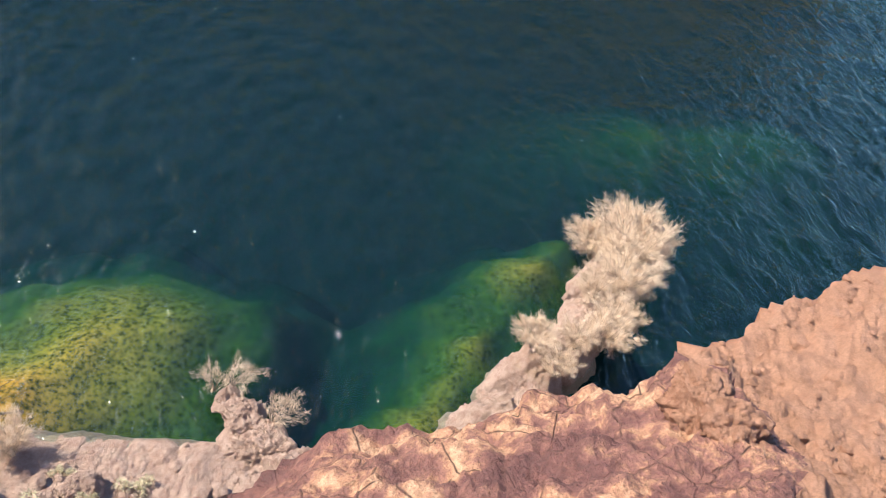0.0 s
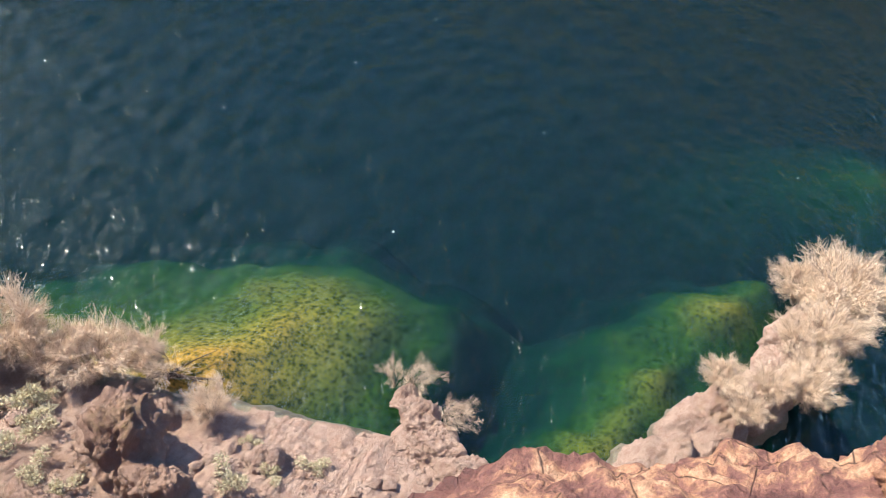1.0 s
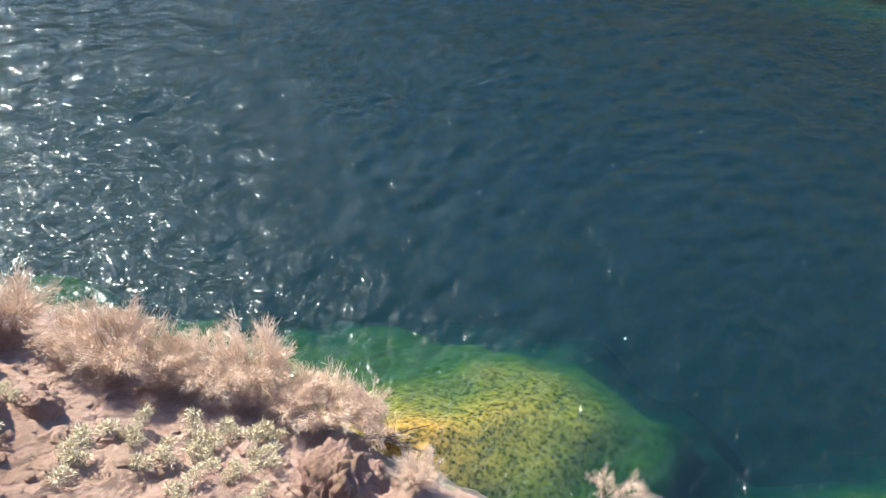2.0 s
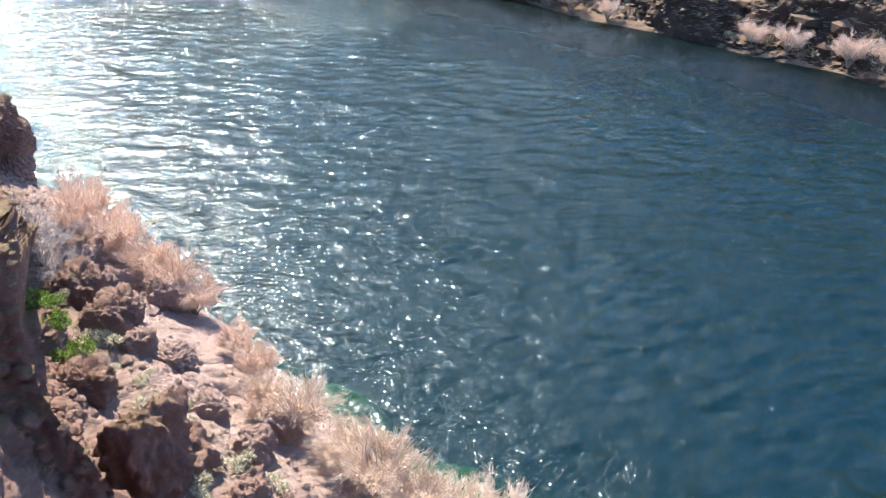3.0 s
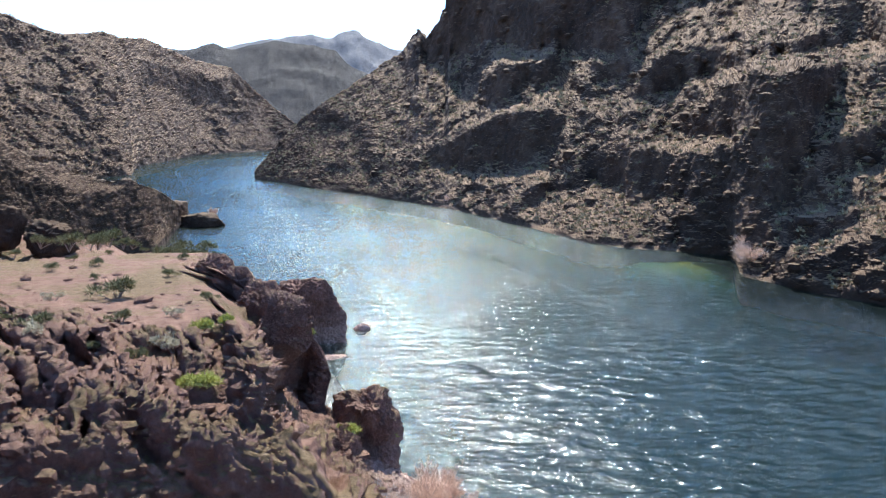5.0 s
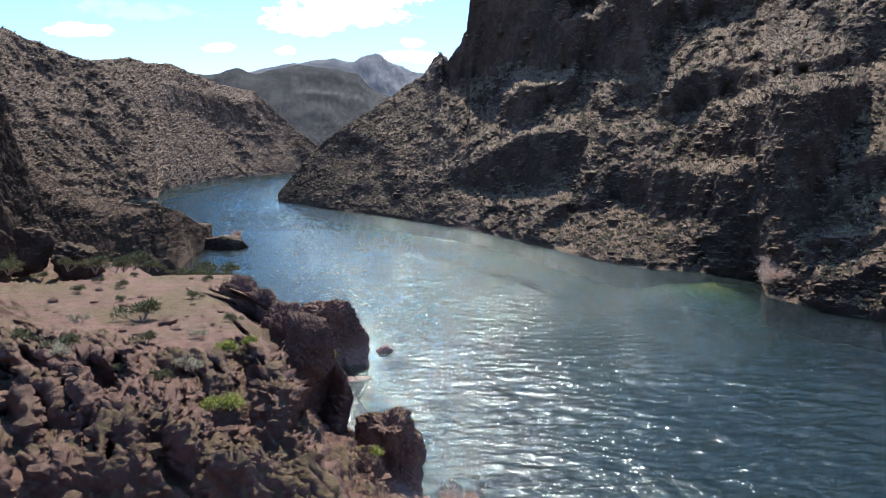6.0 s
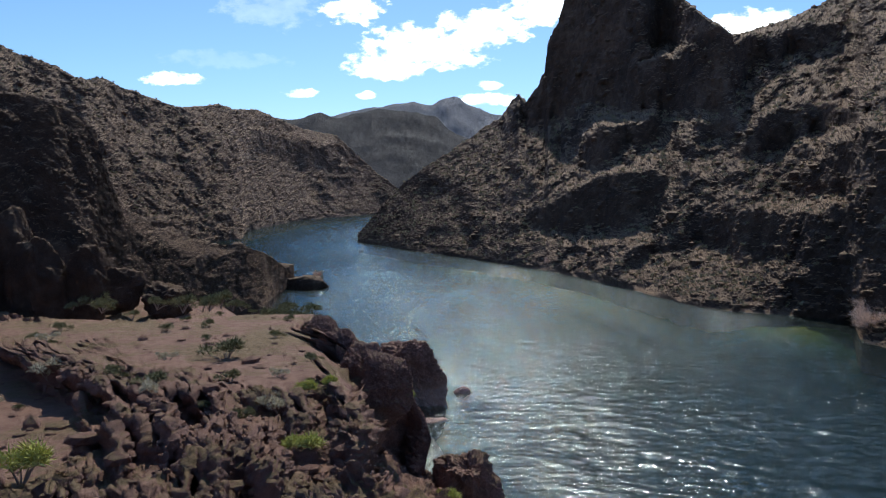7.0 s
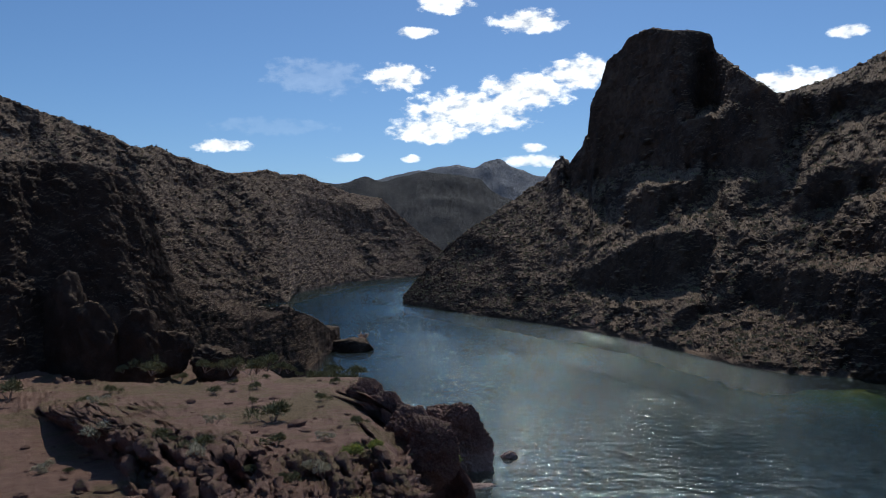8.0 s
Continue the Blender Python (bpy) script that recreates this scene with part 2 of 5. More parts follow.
M_BANK = rock_material("bank_rock", (0.15, 0.082, 0.066), (0.33, 0.185, 0.15), (0.50, 0.325, 0.27), (0.46, 0.275, 0.195), (0.33, 0.185, 0.135), 1.0, (0.56, 0.82), 1.0, True)
M_PALE = rock_material("pale_rock", (0.34, 0.155, 0.10), (0.54, 0.285, 0.195), (0.68, 0.42, 0.31), (0.62, 0.35, 0.25), (0.52, 0.28, 0.19), 0.5, (0.5, 0.9), 0.8)


def slab_material():
    """Purple-brown varnished slab with orange and cream patches where the varnish has flaked."""
    k = Mat("mottled_slab")
    v = k.place()
    a, b, c = k.noise(1.5, 7, 0.7, v, 0.35), k.noise(5.0, 6, 0.74, v, 0.25), k.noise(24.0, 4, 0.75, v)
    m = k.math("ADD", k.math("MULTIPLY", a, 0.7), k.math("MULTIPLY", b, 0.3))
    color = k.ramp(m, [(0.30, (0.10, 0.05, 0.052)), (0.45, (0.19, 0.085, 0.078)), (0.51, (0.29, 0.14, 0.115)), (0.545, (0.47, 0.25, 0.16)), (0.60, (0.66, 0.42, 0.28)), (0.68, (0.36, 0.18, 0.135))])
    color = k.mix(0.6, color, k.ramp(c, [(0.35, (0.42, 0.4, 0.4)), (0.6, (1.15, 1.12, 1.1))]), "MULTIPLY")
    crack = k.rng(k.voronoi(1.7, "DISTANCE_TO_EDGE", k.mix(0.12, v, k.node_noise(2.5, v))), 0.0, 0.014)
    color = k.mix(k.math("MULTIPLY", k.math("SUBTRACT", 1.0, crack), k.rng(a, 0.45, 0.55)), color, (0.07, 0.035, 0.03))
    h = k.math("ADD", k.math("MULTIPLY", m, 1.4), k.math("ADD", k.math("MULTIPLY", c, 0.3), k.math("MULTIPLY", crack, 0.12)))
    n = k.bump(h, 1.0, 0.14)
    n = k.bump(k.noise(60.0, 4, 0.8, v), 0.8, 0.012, n)
    return k.finish(color, k.rng(c, 0.2, 0.8, 0.55, 0.9), n, 0.4)


M_SLAB = slab_material()
M_SLOPE = rock_material("canyon_slope", (0.055, 0.034, 0.026), (0.135, 0.084, 0.06), (0.27, 0.178, 0.13), (0.48, 0.33, 0.205), (0.31, 0.2, 0.128), 3.0, (0.6, 0.86))
# the farthest range has blue-grey air haze put into its rock colours
M_FAR_HAZED = rock_material("far_range", (0.20, 0.205, 0.23), (0.30, 0.305, 0.335), (0.42, 0.42, 0.44), (0.42, 0.42, 0.43), (0.32, 0.32, 0.34), 40.0, (0.6, 0.95))


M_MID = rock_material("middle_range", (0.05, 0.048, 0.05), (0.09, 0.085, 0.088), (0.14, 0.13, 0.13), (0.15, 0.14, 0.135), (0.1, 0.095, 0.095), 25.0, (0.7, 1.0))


def bed_material():
    """River bed: ochre gravel at the edge, weed on the shoal, deep water's dimness painted in by depth."""
    k = Mat("river_bed")
    g = k.node("ShaderNodeNewGeometry")
    s = k.node("ShaderNodeSeparateXYZ")
    k.link(g.outputs["Position"], s.inputs[0])
    v = k.place()
    n1, n2, n3 = k.noise(0.45, 5, 0.65, v), k.noise(3.4, 6, 0.75, v), k.voronoi(6.5, "F1", v)
    n4 = k.noise(7.5, 4, 0.75, v)
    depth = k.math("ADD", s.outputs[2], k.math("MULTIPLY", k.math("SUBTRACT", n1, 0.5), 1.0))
    # light lost in deep water is put into the bed colour by depth
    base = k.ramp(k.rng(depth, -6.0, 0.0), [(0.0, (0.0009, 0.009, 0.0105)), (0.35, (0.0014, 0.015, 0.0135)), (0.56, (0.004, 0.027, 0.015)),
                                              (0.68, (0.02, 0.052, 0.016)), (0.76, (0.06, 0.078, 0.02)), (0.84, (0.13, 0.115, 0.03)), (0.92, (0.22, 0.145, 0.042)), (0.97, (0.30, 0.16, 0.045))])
    clumps = k.math("ADD", k.math("MULTIPLY", n2, 0.5), k.math("ADD", k.math("MULTIPLY", n3, 0.12), k.math("MULTIPLY", n4, 0.5)))
    weed = k.ramp(clumps, [(0.46, (0.15, 0.24, 0.17)), (0.53, (0.7, 0.78, 0.6)), (0.58, (1.35, 1.3, 1.0)), (0.68, (2.0, 1.8, 1.3))])
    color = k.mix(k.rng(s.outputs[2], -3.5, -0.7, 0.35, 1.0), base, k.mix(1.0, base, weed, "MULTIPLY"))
    return k.finish(color, 1.0, None, 0.0)


def water_material():
    """Green river water: gloss by Fresnel over a tinted see-through body with a little suspended silt, under wind ripples."""
    k = Mat("river_water")
    v = k.place((1.0, 1.0, 1.0))
    stretched = k.place((0.6, 1.0, 1.0))
    gust = k.noise(0.03, 3, 0.5, v)
    w1 = k.noise(1.9, 3, 0.55, k.place((0.6, 1.0, 1.0)), 0.4)
    w2 = k.noise(5.0, 2, 0.55, stretched, 0.3)
    w3 = k.noise(0.22, 2, 0.5, stretched, 0.3)
    w4 = k.noise(0.55, 3, 0.6, k.place((0.3, 1.0, 1.0)), 0.5)
    h = k.math("ADD", k.math("MULTIPLY", w1, 0.22), k.math("ADD", k.math("MULTIPLY", w2, 0.055), k.math("MULTIPLY", w3, 0.12)))
    h = k.math("ADD", h, k.math("MULTIPLY", w4, 0.08))
    h = k.math("MULTIPLY", h, k.rng(gust, 0.3, 0.7, 0.6, 1.25))
    n = k.bump(h, 1.0, 1.0)
    clear = k.node("ShaderNodeBsdfTransparent")
    clear.inputs[0].default_value = (0.84, 0.94, 0.89, 1)
    silt = k.node("ShaderNodeBsdfDiffuse")
    silt.inputs[0].default_value = (0.008, 0.105, 0.095, 1)
    body = k.node("ShaderNodeMixShader")
    body.inputs[0].default_value = 0.024
    k.link(clear.outputs[0], body.inputs[1]), k.link(silt.outputs[0], body.inputs[2])
    shine = []
    for rough in (0.09, 0.36):  # the clean faces of the ripples, and wavelets too small to model
        g = k.node("ShaderNodeBsdfGlossy")
        g.inputs["Roughness"].default_value = rough
        g.inputs["Color"].default_value = (0.84, 0.97, 1.0, 1)
        k.link(n, g.inputs["Normal"])
        shine.append(g.outputs[0])
    fr = k.node("ShaderNodeFresnel")
    fr.inputs[0].default_value = 1.32
    k.link(n, fr.inputs["Normal"])
    top = k.node("ShaderNodeMixShader")
    k.link(k.math("DIVIDE", fr.outputs[0], k.math("ADD", k.math("MULTIPLY", fr.outputs[0], 1.3), 1.0)), top.inputs[0])
    k.link(body.outputs[0], top.inputs[1]), k.link(shine[0], top.inputs[2])
    mx = k.node("ShaderNodeMixShader")
    mx.inputs[0].default_value = 0.007
    k.link(top.outputs[0], mx.inputs[1]), k.link(shine[1], mx.inputs[2])
    k.link(mx.outputs[0], k.out.inputs[0])
    return k.m


M_BED, M_WATER = bed_material(), water_material()

# ---- the river bed and the land under all, one sheet to the horizon ----


def poly_sd(px, py, poly):
    """Signed distance to a closed outline, positive inside."""
    P = np.asarray(poly, float)
    d, inside = np.full(px.shape, 1e9), np.zeros(px.shape, bool)
    for a, b in zip(P, np.roll(P, -1, 0)):
        e, wx, wy = b - a, px - a[0], py - a[1]
        t = np.clip((wx * e[0] + wy * e[1]) / (e @ e), 0, 1)
        d = np.minimum(d, np.hypot(wx - t * e[0], wy - t * e[1]))
        c = (a[1] > py) != (b[1] > py)
        inside ^= c & (px < (b[0] - a[0]) * (py - a[1]) / (b[1] - a[1] + 1e-12) + a[0])
    return np.where(inside, d, -d)


WEST_SHORE = [(16, -400), (16, -40), (13, -8), (13.2, -2), (13.4, 1), (16, 2.6), (15.6, 3.6), (14, 6), (13.7, 10), (11.5, 18), (10, 28), (7.8, 38), (5.2, 47), (2.2, 51), (1.6, 60), (1.2, 72),
              (-4, 86), (-13, 130), (-22, 165), (-31, 218), (-64, 350), (-71, 400), (-59, 526), (-17, 624), (60, 720)]
EAST_SHORE = [(74, -400), (74, -40), (74, 20), (79, 42), (79, 47), (74.6, 53.3), (72, 60), (66.9, 71), (65, 80.6), (60.6, 89.3), (57.2, 101), (66, 118), (59, 122.2), (51.7, 127.5), (46.7, 138.5), (43.2, 159), (25.2, 217), (5.6, 257), (-14, 303), (-6, 420), (40, 520), (120, 640)]
RIVER = WEST_SHORE + EAST_SHORE[::-1]
SHOAL_A = [(9, 33), (11.6, 29.6), (12.8, 25.8), (14.8, 20.5), (17.6, 16.4), (19.4, 13.4), (20.6, 11.6), (22.2, 9.2), (23.2, 6.8), (22.4, 5.0), (21.8, 3.3), (19.9, 2.6), (17, 2.6), (12, 2), (6, 10), (4, 33)]
SHOAL_B = [(12, 1.2), (15.4, 1.0), (17.2, 0.2), (18.8, -1.3), (20.7, -1.6), (23, -2.8), (26, -4.7), (28.2, -7.1), (28.8, -9), (26, -10), (17, -6), (11, -4)]
SHOAL_C = [(38.5, -11), (42, -17), (43, -24), (40, -22), (38, -15)]
E_SHELF = [(66, 118), (58, 112), (54, 124), (70, 126)]


def graded(spans):
    out = []
    for a, b, n in spans:
        out.append(np.linspace(a, b, n, endpoint=False))
    return np.append(np.concatenate(out), spans[-1][1])


gx = graded([(-4000, -500, 12), (-500, -60, 30), (-60, 6, 24), (6, 32, 95), (32, 90, 40), (90, 400, 24), (400, 4000, 12)])
gy = graded([(-4000, -400, 10), (-400, -30, 20), (-30, -14, 30), (-14, 34, 140), (34, 90, 40), (90, 720, 110), (720, 4500, 14)])
X, Y = np.meshgrid(gx, gy, indexing="ij")
flat = np.stack([X.ravel(), Y.ravel(), np.zeros(X.size)], 1)
wob = fbm(flat * 0.35, 3, 21).reshape(X.shape)
sr = poly_sd(X, Y, RIVER)


def shoal(outline, top, edge, slope_in, slope_out):
    s = poly_sd(X, Y, outline) + 0.9 * wob
    return np.where(s > 0, np.minimum(edge + s * slope_in, top), edge + s * slope_out)


Z = np.where(sr > 0, -3.4 - np.minimum(sr * 0.75, 3.2), np.minimum(-3.4 - sr * 0.12, 6.0))
Z = np.where(sr > 0, np.maximum(Z, -6.6), Z)
for outline, top, edge, si, so in ((SHOAL_A, -0.1, -2.4, 0.34, 0.8), (SHOAL_B, -0.1, -2.9, 0.6, 1.1), (SHOAL_C, -2.2, -3.0, 0.5, 0.4), (E_SHELF, -0.8, -1.8, 0.2, 0.5)):
    Z = np.maximum(Z, shoal(outline, top, edge, si, so))
Z = Z + np.where(sr > 0, 0.03, 0.4) * wob
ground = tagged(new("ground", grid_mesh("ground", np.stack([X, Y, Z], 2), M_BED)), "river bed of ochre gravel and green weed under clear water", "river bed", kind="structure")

# the water is one sheet of low waves, finer near by
wy = graded([(-400, -40, 24), (-40, 10, 170), (10, 110, 430), (110, 200, 260), (200, 400, 240), (400, 720, 90)])
WX = np.interp(wy, [q[1] for q in WEST_SHORE], [q[0] for q in WEST_SHORE])[:, None] - 14
EX = np.interp(wy, [q[1] for q in EAST_SHORE], [q[0] for q in EAST_SHORE])[:, None] + 14
NW = 340
wx = WX + (EX - WX) * np.linspace(0, 1, NW)[None, :]
wy2 = np.repeat(wy[:, None], NW, 1)
flat = np.stack([wx.ravel() * 0.45 + 0.12 * wy2.ravel(), wy2.ravel(), np.zeros(wx.size)], 1)
gusts = np.clip(0.8 + 0.7 * fbm(flat * 0.035, 3, 93), 0.25, 1.5).reshape(wx.shape)
calm_by_bank = np.clip(0.45 + (wx - WX - 14) / 24, 0.45, 1)
ripple = (0.088 * fbm(flat * 1.5, 3, 91, 0.55)).reshape(wx.shape) * np.clip(wy2 / 200, 1, 1.8)
swell = (0.03 * fbm(flat * 0.3, 2, 92)).reshape(wx.shape) * np.clip(wy2 / 60, 0.3, 2.2)
waves = ripple * calm_by_bank * (0.55 + 0.45 * gusts) + swell
water_me = grid_mesh("water", np.stack([wx, wy2, waves], 2), M_WATER, flip=True)
water = tagged(new("water", water_me), "dark green rippled river water with sun glitter", "river", kind="structure")

# ---- our bank ----
BANK_Y = [-40, -20, -10, -7, -5, -3.3, -2.4, -1.2, 0.2, 3, 6, 10, 18, 24, 33, 41, 47, 51, 60, 72, 84]


def rail(xs, zs):
    return np.stack([xs, BANK_Y, zs], 1)


bank_rails = [
    rail([19, 17, 16, 16, 16, 16, 16, 16, 16, 17, 17, 17, 15, 14, 12, 10, 8, 5, 4, 4, -1], [-4] * 21),
    rail([16, 14, 13, 13, 13, 13, 13, 13.2, 13.4, 14, 13.8, 13.6, 11.8, 10.7, 8.8, 7, 5, 2.2, 1.6, 1.2, -4], [0] * 21),
    rail([13, 12, 11, 10, 10, 8, 7, 6.5, 6, 3, 2.2, 1.9, 2.6, 3.1, 3.6, 3.6, 2.8, 1.0, -1, -3, -8], [1.5, 1.5, 2, 2, 2, 2, 2, 2, 2.4, 2.4, 2.6, 2.8, 2.6, 2.2, 2, 2, 2, 1.5, 1.2, 1.2, 1.5]),
    rail([11, 10, 9.2, 8.2, 7.0, 5.6, 4.6, 4.3, 4.0, 1.5, 1.0, 0.9, 1.7, 2.1, 0.8, 0.2, -0.7, -1.7, -4, -9, -14],
         [14, 14, 14.2, 14.5, 14.75, 14.9, 15.5, 15.05, 14.5, 13.2, 12.0, 12.6, 11.6, 10, 9.7, 9.7, 9.7, 9.8, 10, 9.8, 6]),
    rail([0, 0, 0, 0, -0.2, -0.4, -0.5, -0.5, -0.5, -1.5, -2, -2.5, -3, -4, -5, -6, -7, -8, -10, -14, -18],
         [17.6, 17.6, 17.5, 17.5, 17.6, 17.8, 18.2, 18.2, 18.2, 16.8, 15.0, 14.4, 13.2, 11.8, 11, 10.8, 10.9, 11, 11, 10.8, 9]),
    rail([-22] * 15 + [-23, -24, -25, -26, -28, -32], [20, 20, 20, 20, 20, 20, 20, 20, 20, 19, 18, 16, 13.5, 12, 10.6, 10.2, 10.6, 10.9, 11.2, 11.2, 10.5]),
    rail([-90] * 21, [30, 30, 30, 30, 30, 30, 30, 30, 30, 28, 26, 24, 20, 18, 15, 14, 13, 13, 13, 13, 14]),
]
for high in bank_rails[3:]:  # the terrace sheet lies over this stretch
    high[:, 2] -= np.interp(BANK_Y, [2, 6, 72, 84], [0, 4.5, 3.5, 0.5])
bank_rails[3][:, 0] -= np.interp(BANK_Y, [3, 8, 72, 84], [0, 1.2, 1.2, 0])
G, us = loft(bank_rails, [6, 8, 14, 22, 28, 24, 32, 34, 50, 62, 90, 120, 74, 74, 50, 38, 26, 40, 36, 22], [4, 66, 118, 94, 76, 16])
nb = grid_normals(G)
if nb[:, :, 2].mean() < 0:
    nb = -nb
amp = np.interp(us, [0, 1, 1.3, 2, 2.4, 2.9, 3.3, 4, 5, 6], [0.2, 0.3, 0.42, 0.6, 0.9, 0.9, 0.8, 0.6, 0.5, 1.5])
p = G.reshape(-1, 3)
d1 = rocky(p, 3.2, 3).reshape(G.shape[:2])
d2 = rocky(p, 0.8, 8).reshape(G.shape[:2])
d3 = rocky(p, 0.3, 14).reshape(G.shape[:2])
d4 = rocky(p, 0.13, 19).reshape(G.shape[:2])
# the flat terrace is soil, with few rocks
calm = 1 - 0.68 * np.clip((G[:, :, 1] - 32) / 5, 0, 1) * np.clip((us[None, :] - 3.15) / 0.25, 0, 1) * np.clip((5.2 - us[None, :]) / 0.3, 0, 1)
calm *= 1 - 0.55 * np.clip((G[:, :, 1] - 3) / 3, 0, 1) * np.clip((34 - G[:, :, 1]) / 4, 0, 1) * np.clip((us[None, :] - 2.7) / 0.4, 0, 1)
# the worn slab and the pale slope at the top are smoother
worn = np.clip((2.2 - G[:, :, 1]) / 1.5, 0, 1) * np.clip((us[None, :] - 2.6) / 0.3, 0, 1)
G = G + nb * ((0.95 * d1 * (1 - 0.85 * worn) + 0.22 * d2 * (1 - 0.45 * worn) + 0.2 * d3 * (1 - 0.25 * worn) + 0.05 * d4 * worn) * calm * amp[None, :])[:, :, None]
bank = tagged(new("bank", grid_mesh("bank", G, M_BANK)), "reddish brown broken rock bank above the river", "rock bank", kind="structure")
for m in (M_SLAB, M_PALE):
    bank.data.materials.append(m)
mid = 0.25 * (G[:-1, :-1] + G[1:, :-1] + G[1:, 1:] + G[:-1, 1:])
line = mid[:, :, 1] + 0.35 * np.sin(mid[:, :, 0] * 1.9)
top = (us[None, :-1] > 2.5) & (us[None, :-1] < 5)
which = np.where(top & (line < -2.75), 2, np.where(top & (line < 2.0), 1, 0))
bank.data.polygons.foreach_set("material_index", which.reshape(-1).astype(np.int32))
BANK_GRID, BANK_N = G, grid_normals(G)
under = (us[None, :] > 2.75) & (G[:, :, 1] > 7.5) & (G[:, :, 1] < 83)

# ---- canyon sides ----
LOOKOUT = np.array([0.2, 0.4, 20.0])


def stairs(h):
    """Ledges across a tilted height: 0 on a tread, 1 on a riser."""
    fr = h - np.floor(h)
    return np.clip((fr - 0.56) / 0.08, 0, 1) * np.clip((1.0 - fr) / 0.05, 0, 1)


def canyon_slope(az, foot, sky, faces, treads, base, rows, seed, size, amp, tilt, step, lean=17):
    """A canyon side that climbs from its foot to its skyline, both by bearing from the lookout (degrees): sheer faces, flat ledges, and tilted strata between.
    foot: bearing, distance, height; sky: bearing, elevation; base: mean slope in degrees. Returns the places, bearings and elevations of a grid."""
    n = len(az)
    r0, z0 = (np.interp(az, [f[0] for f in foot], [f[k] for f in foot]) for k in (1, 2))
    e0 = np.degrees(np.arctan2(z0 - LOOKOUT[2], r0))
    e1 = np.maximum(np.interp(az, [q[0] for q in sky], [q[1] for q in sky]), e0 + 0.15)
    u = np.linspace(0, 1, rows)[:, None]
    EL, AZ = e0 + (e1 - e0) * u, np.repeat(az[None, :], rows, 0)
    q = np.stack([AZ.ravel(), EL.ravel() * 1.3, np.zeros(AZ.size)], 1)
    A = AZ + (0.45 * fbm(q * 1.1, 4, seed, 0.6)).reshape(AZ.shape)
    E = EL + (0.28 * fbm(q * 1.1 + 40, 4, seed + 1, 0.6)).reshape(AZ.shape)
    h = (EL - tilt * AZ) / step + (0.9 * fbm(q * 0.35, 3, seed + 2)).reshape(AZ.shape) + (0.35 * fbm(q * 1.6, 3, seed + 5)).reshape(AZ.shape)
    some = np.clip(0.75 + 1.1 * fbm(q * 0.45 + 9, 3, seed + 3), 0, 1).reshape(AZ.shape)
    some2 = np.clip(0.4 + 1.1 * fbm(q * 0.8 + 21, 3, seed + 4), 0, 1).reshape(AZ.shape)
    rise = np.maximum(stairs(h) * some, stairs(h * 2.7 + 0.3) * some2 * 0.8)
    cliff, shelf = np.zeros(AZ.shape), np.zeros(AZ.shape)
    for polys, field in ((faces, cliff), (treads, shelf)):
        for poly in polys:
            pa, pe = [v[0] for v in poly], [v[1] for v in poly]
            m = (A > min(pa) - 0.3) & (A < max(pa) + 0.3) & (E > min(pe) - 0.3) & (E < max(pe) + 0.3)
            field[m] = np.maximum(field[m], np.clip(poly_sd(A[m], E[m], poly) / 0.16 + 0.5, 0, 1))
    deg = lean + (67 - lean) * rise
    deg = deg * (1 - shelf) + 13 * shelf
    deg = np.where(cliff > shelf, deg * (1 - cliff) + (76 - 22 * rise) * cliff, deg)
    T, TE, tb = np.tan(np.radians(deg)), np.tan(np.radians(EL)), np.tan(np.radians(base))
    r, z = r0.copy(), z0.copy()
    R = [r]
    for k in range(rows - 1):
        te = TE[k + 1]
        want = (tb * r0 - (z0 - LOOKOUT[2])) / np.maximum(tb - te, 0.12)
        loose = np.minimum(np.clip(1 - 0.5 * (want - r) / (0.05 * r), 0.4, 2.0), 2.0 - shelf[k])
        t = np.maximum(T[k] * np.where(cliff[k] > 0.5, 1.0, loose), te + 0.09)
        nr = (t * r - (z - LOOKOUT[2])) / (t - te)
        for _ in range(3):  # neighbours keep together
            nr = np.concatenate([nr[:1], 0.25 * nr[:-2] + 0.5 * nr[1:-1] + 0.25 * nr[2:], nr[-1:]])
        r, z = nr, LOOKOUT[2] + nr * te
        R.append(r)
    R = np.stack(R)
    Z = LOOKOUT[2] + R * TE
    for dr, dz in ((10, 3), (45, 22), (130, 60), (300, 95)):
        R, Z = np.vstack([R, R[rows - 1] + dr]), np.vstack([Z, np.maximum(Z[rows - 1] - dz, -9)])
    R, Z = np.vstack([R[0] - 1, R]), np.vstack([z0 - 9, Z])
    a = np.radians(az)[None, :]
    G = np.stack([LOOKOUT[0] + R * np.sin(a), LOOKOUT[1] + R * np.cos(a), Z], 2)
    nrm = grid_normals(G)
    nrm *= np.where(nrm[:, :, 2:3].mean() < 0, -1, 1)
    p = G.reshape(-1, 3)
    d = 0.24 * rocky(p, size, seed) + 0.2 * rocky(p, size * 0.36, seed + 4) + 0.13 * rocky(p, size * 0.13, seed + 5)
    fade = np.clip(np.arange(len(G)) / 6.0, 0.25, 1)[:, None]
    G = G + nrm * (d.reshape(G.shape[:2]) * amp * fade)[:, :, None]
    AZ, EL = np.vstack([AZ[:1], AZ, AZ[:4]]), np.vstack([EL[:1], EL, EL[-1:] - [[1.0], [2], [3], [4]]])
    return G, AZ, EL


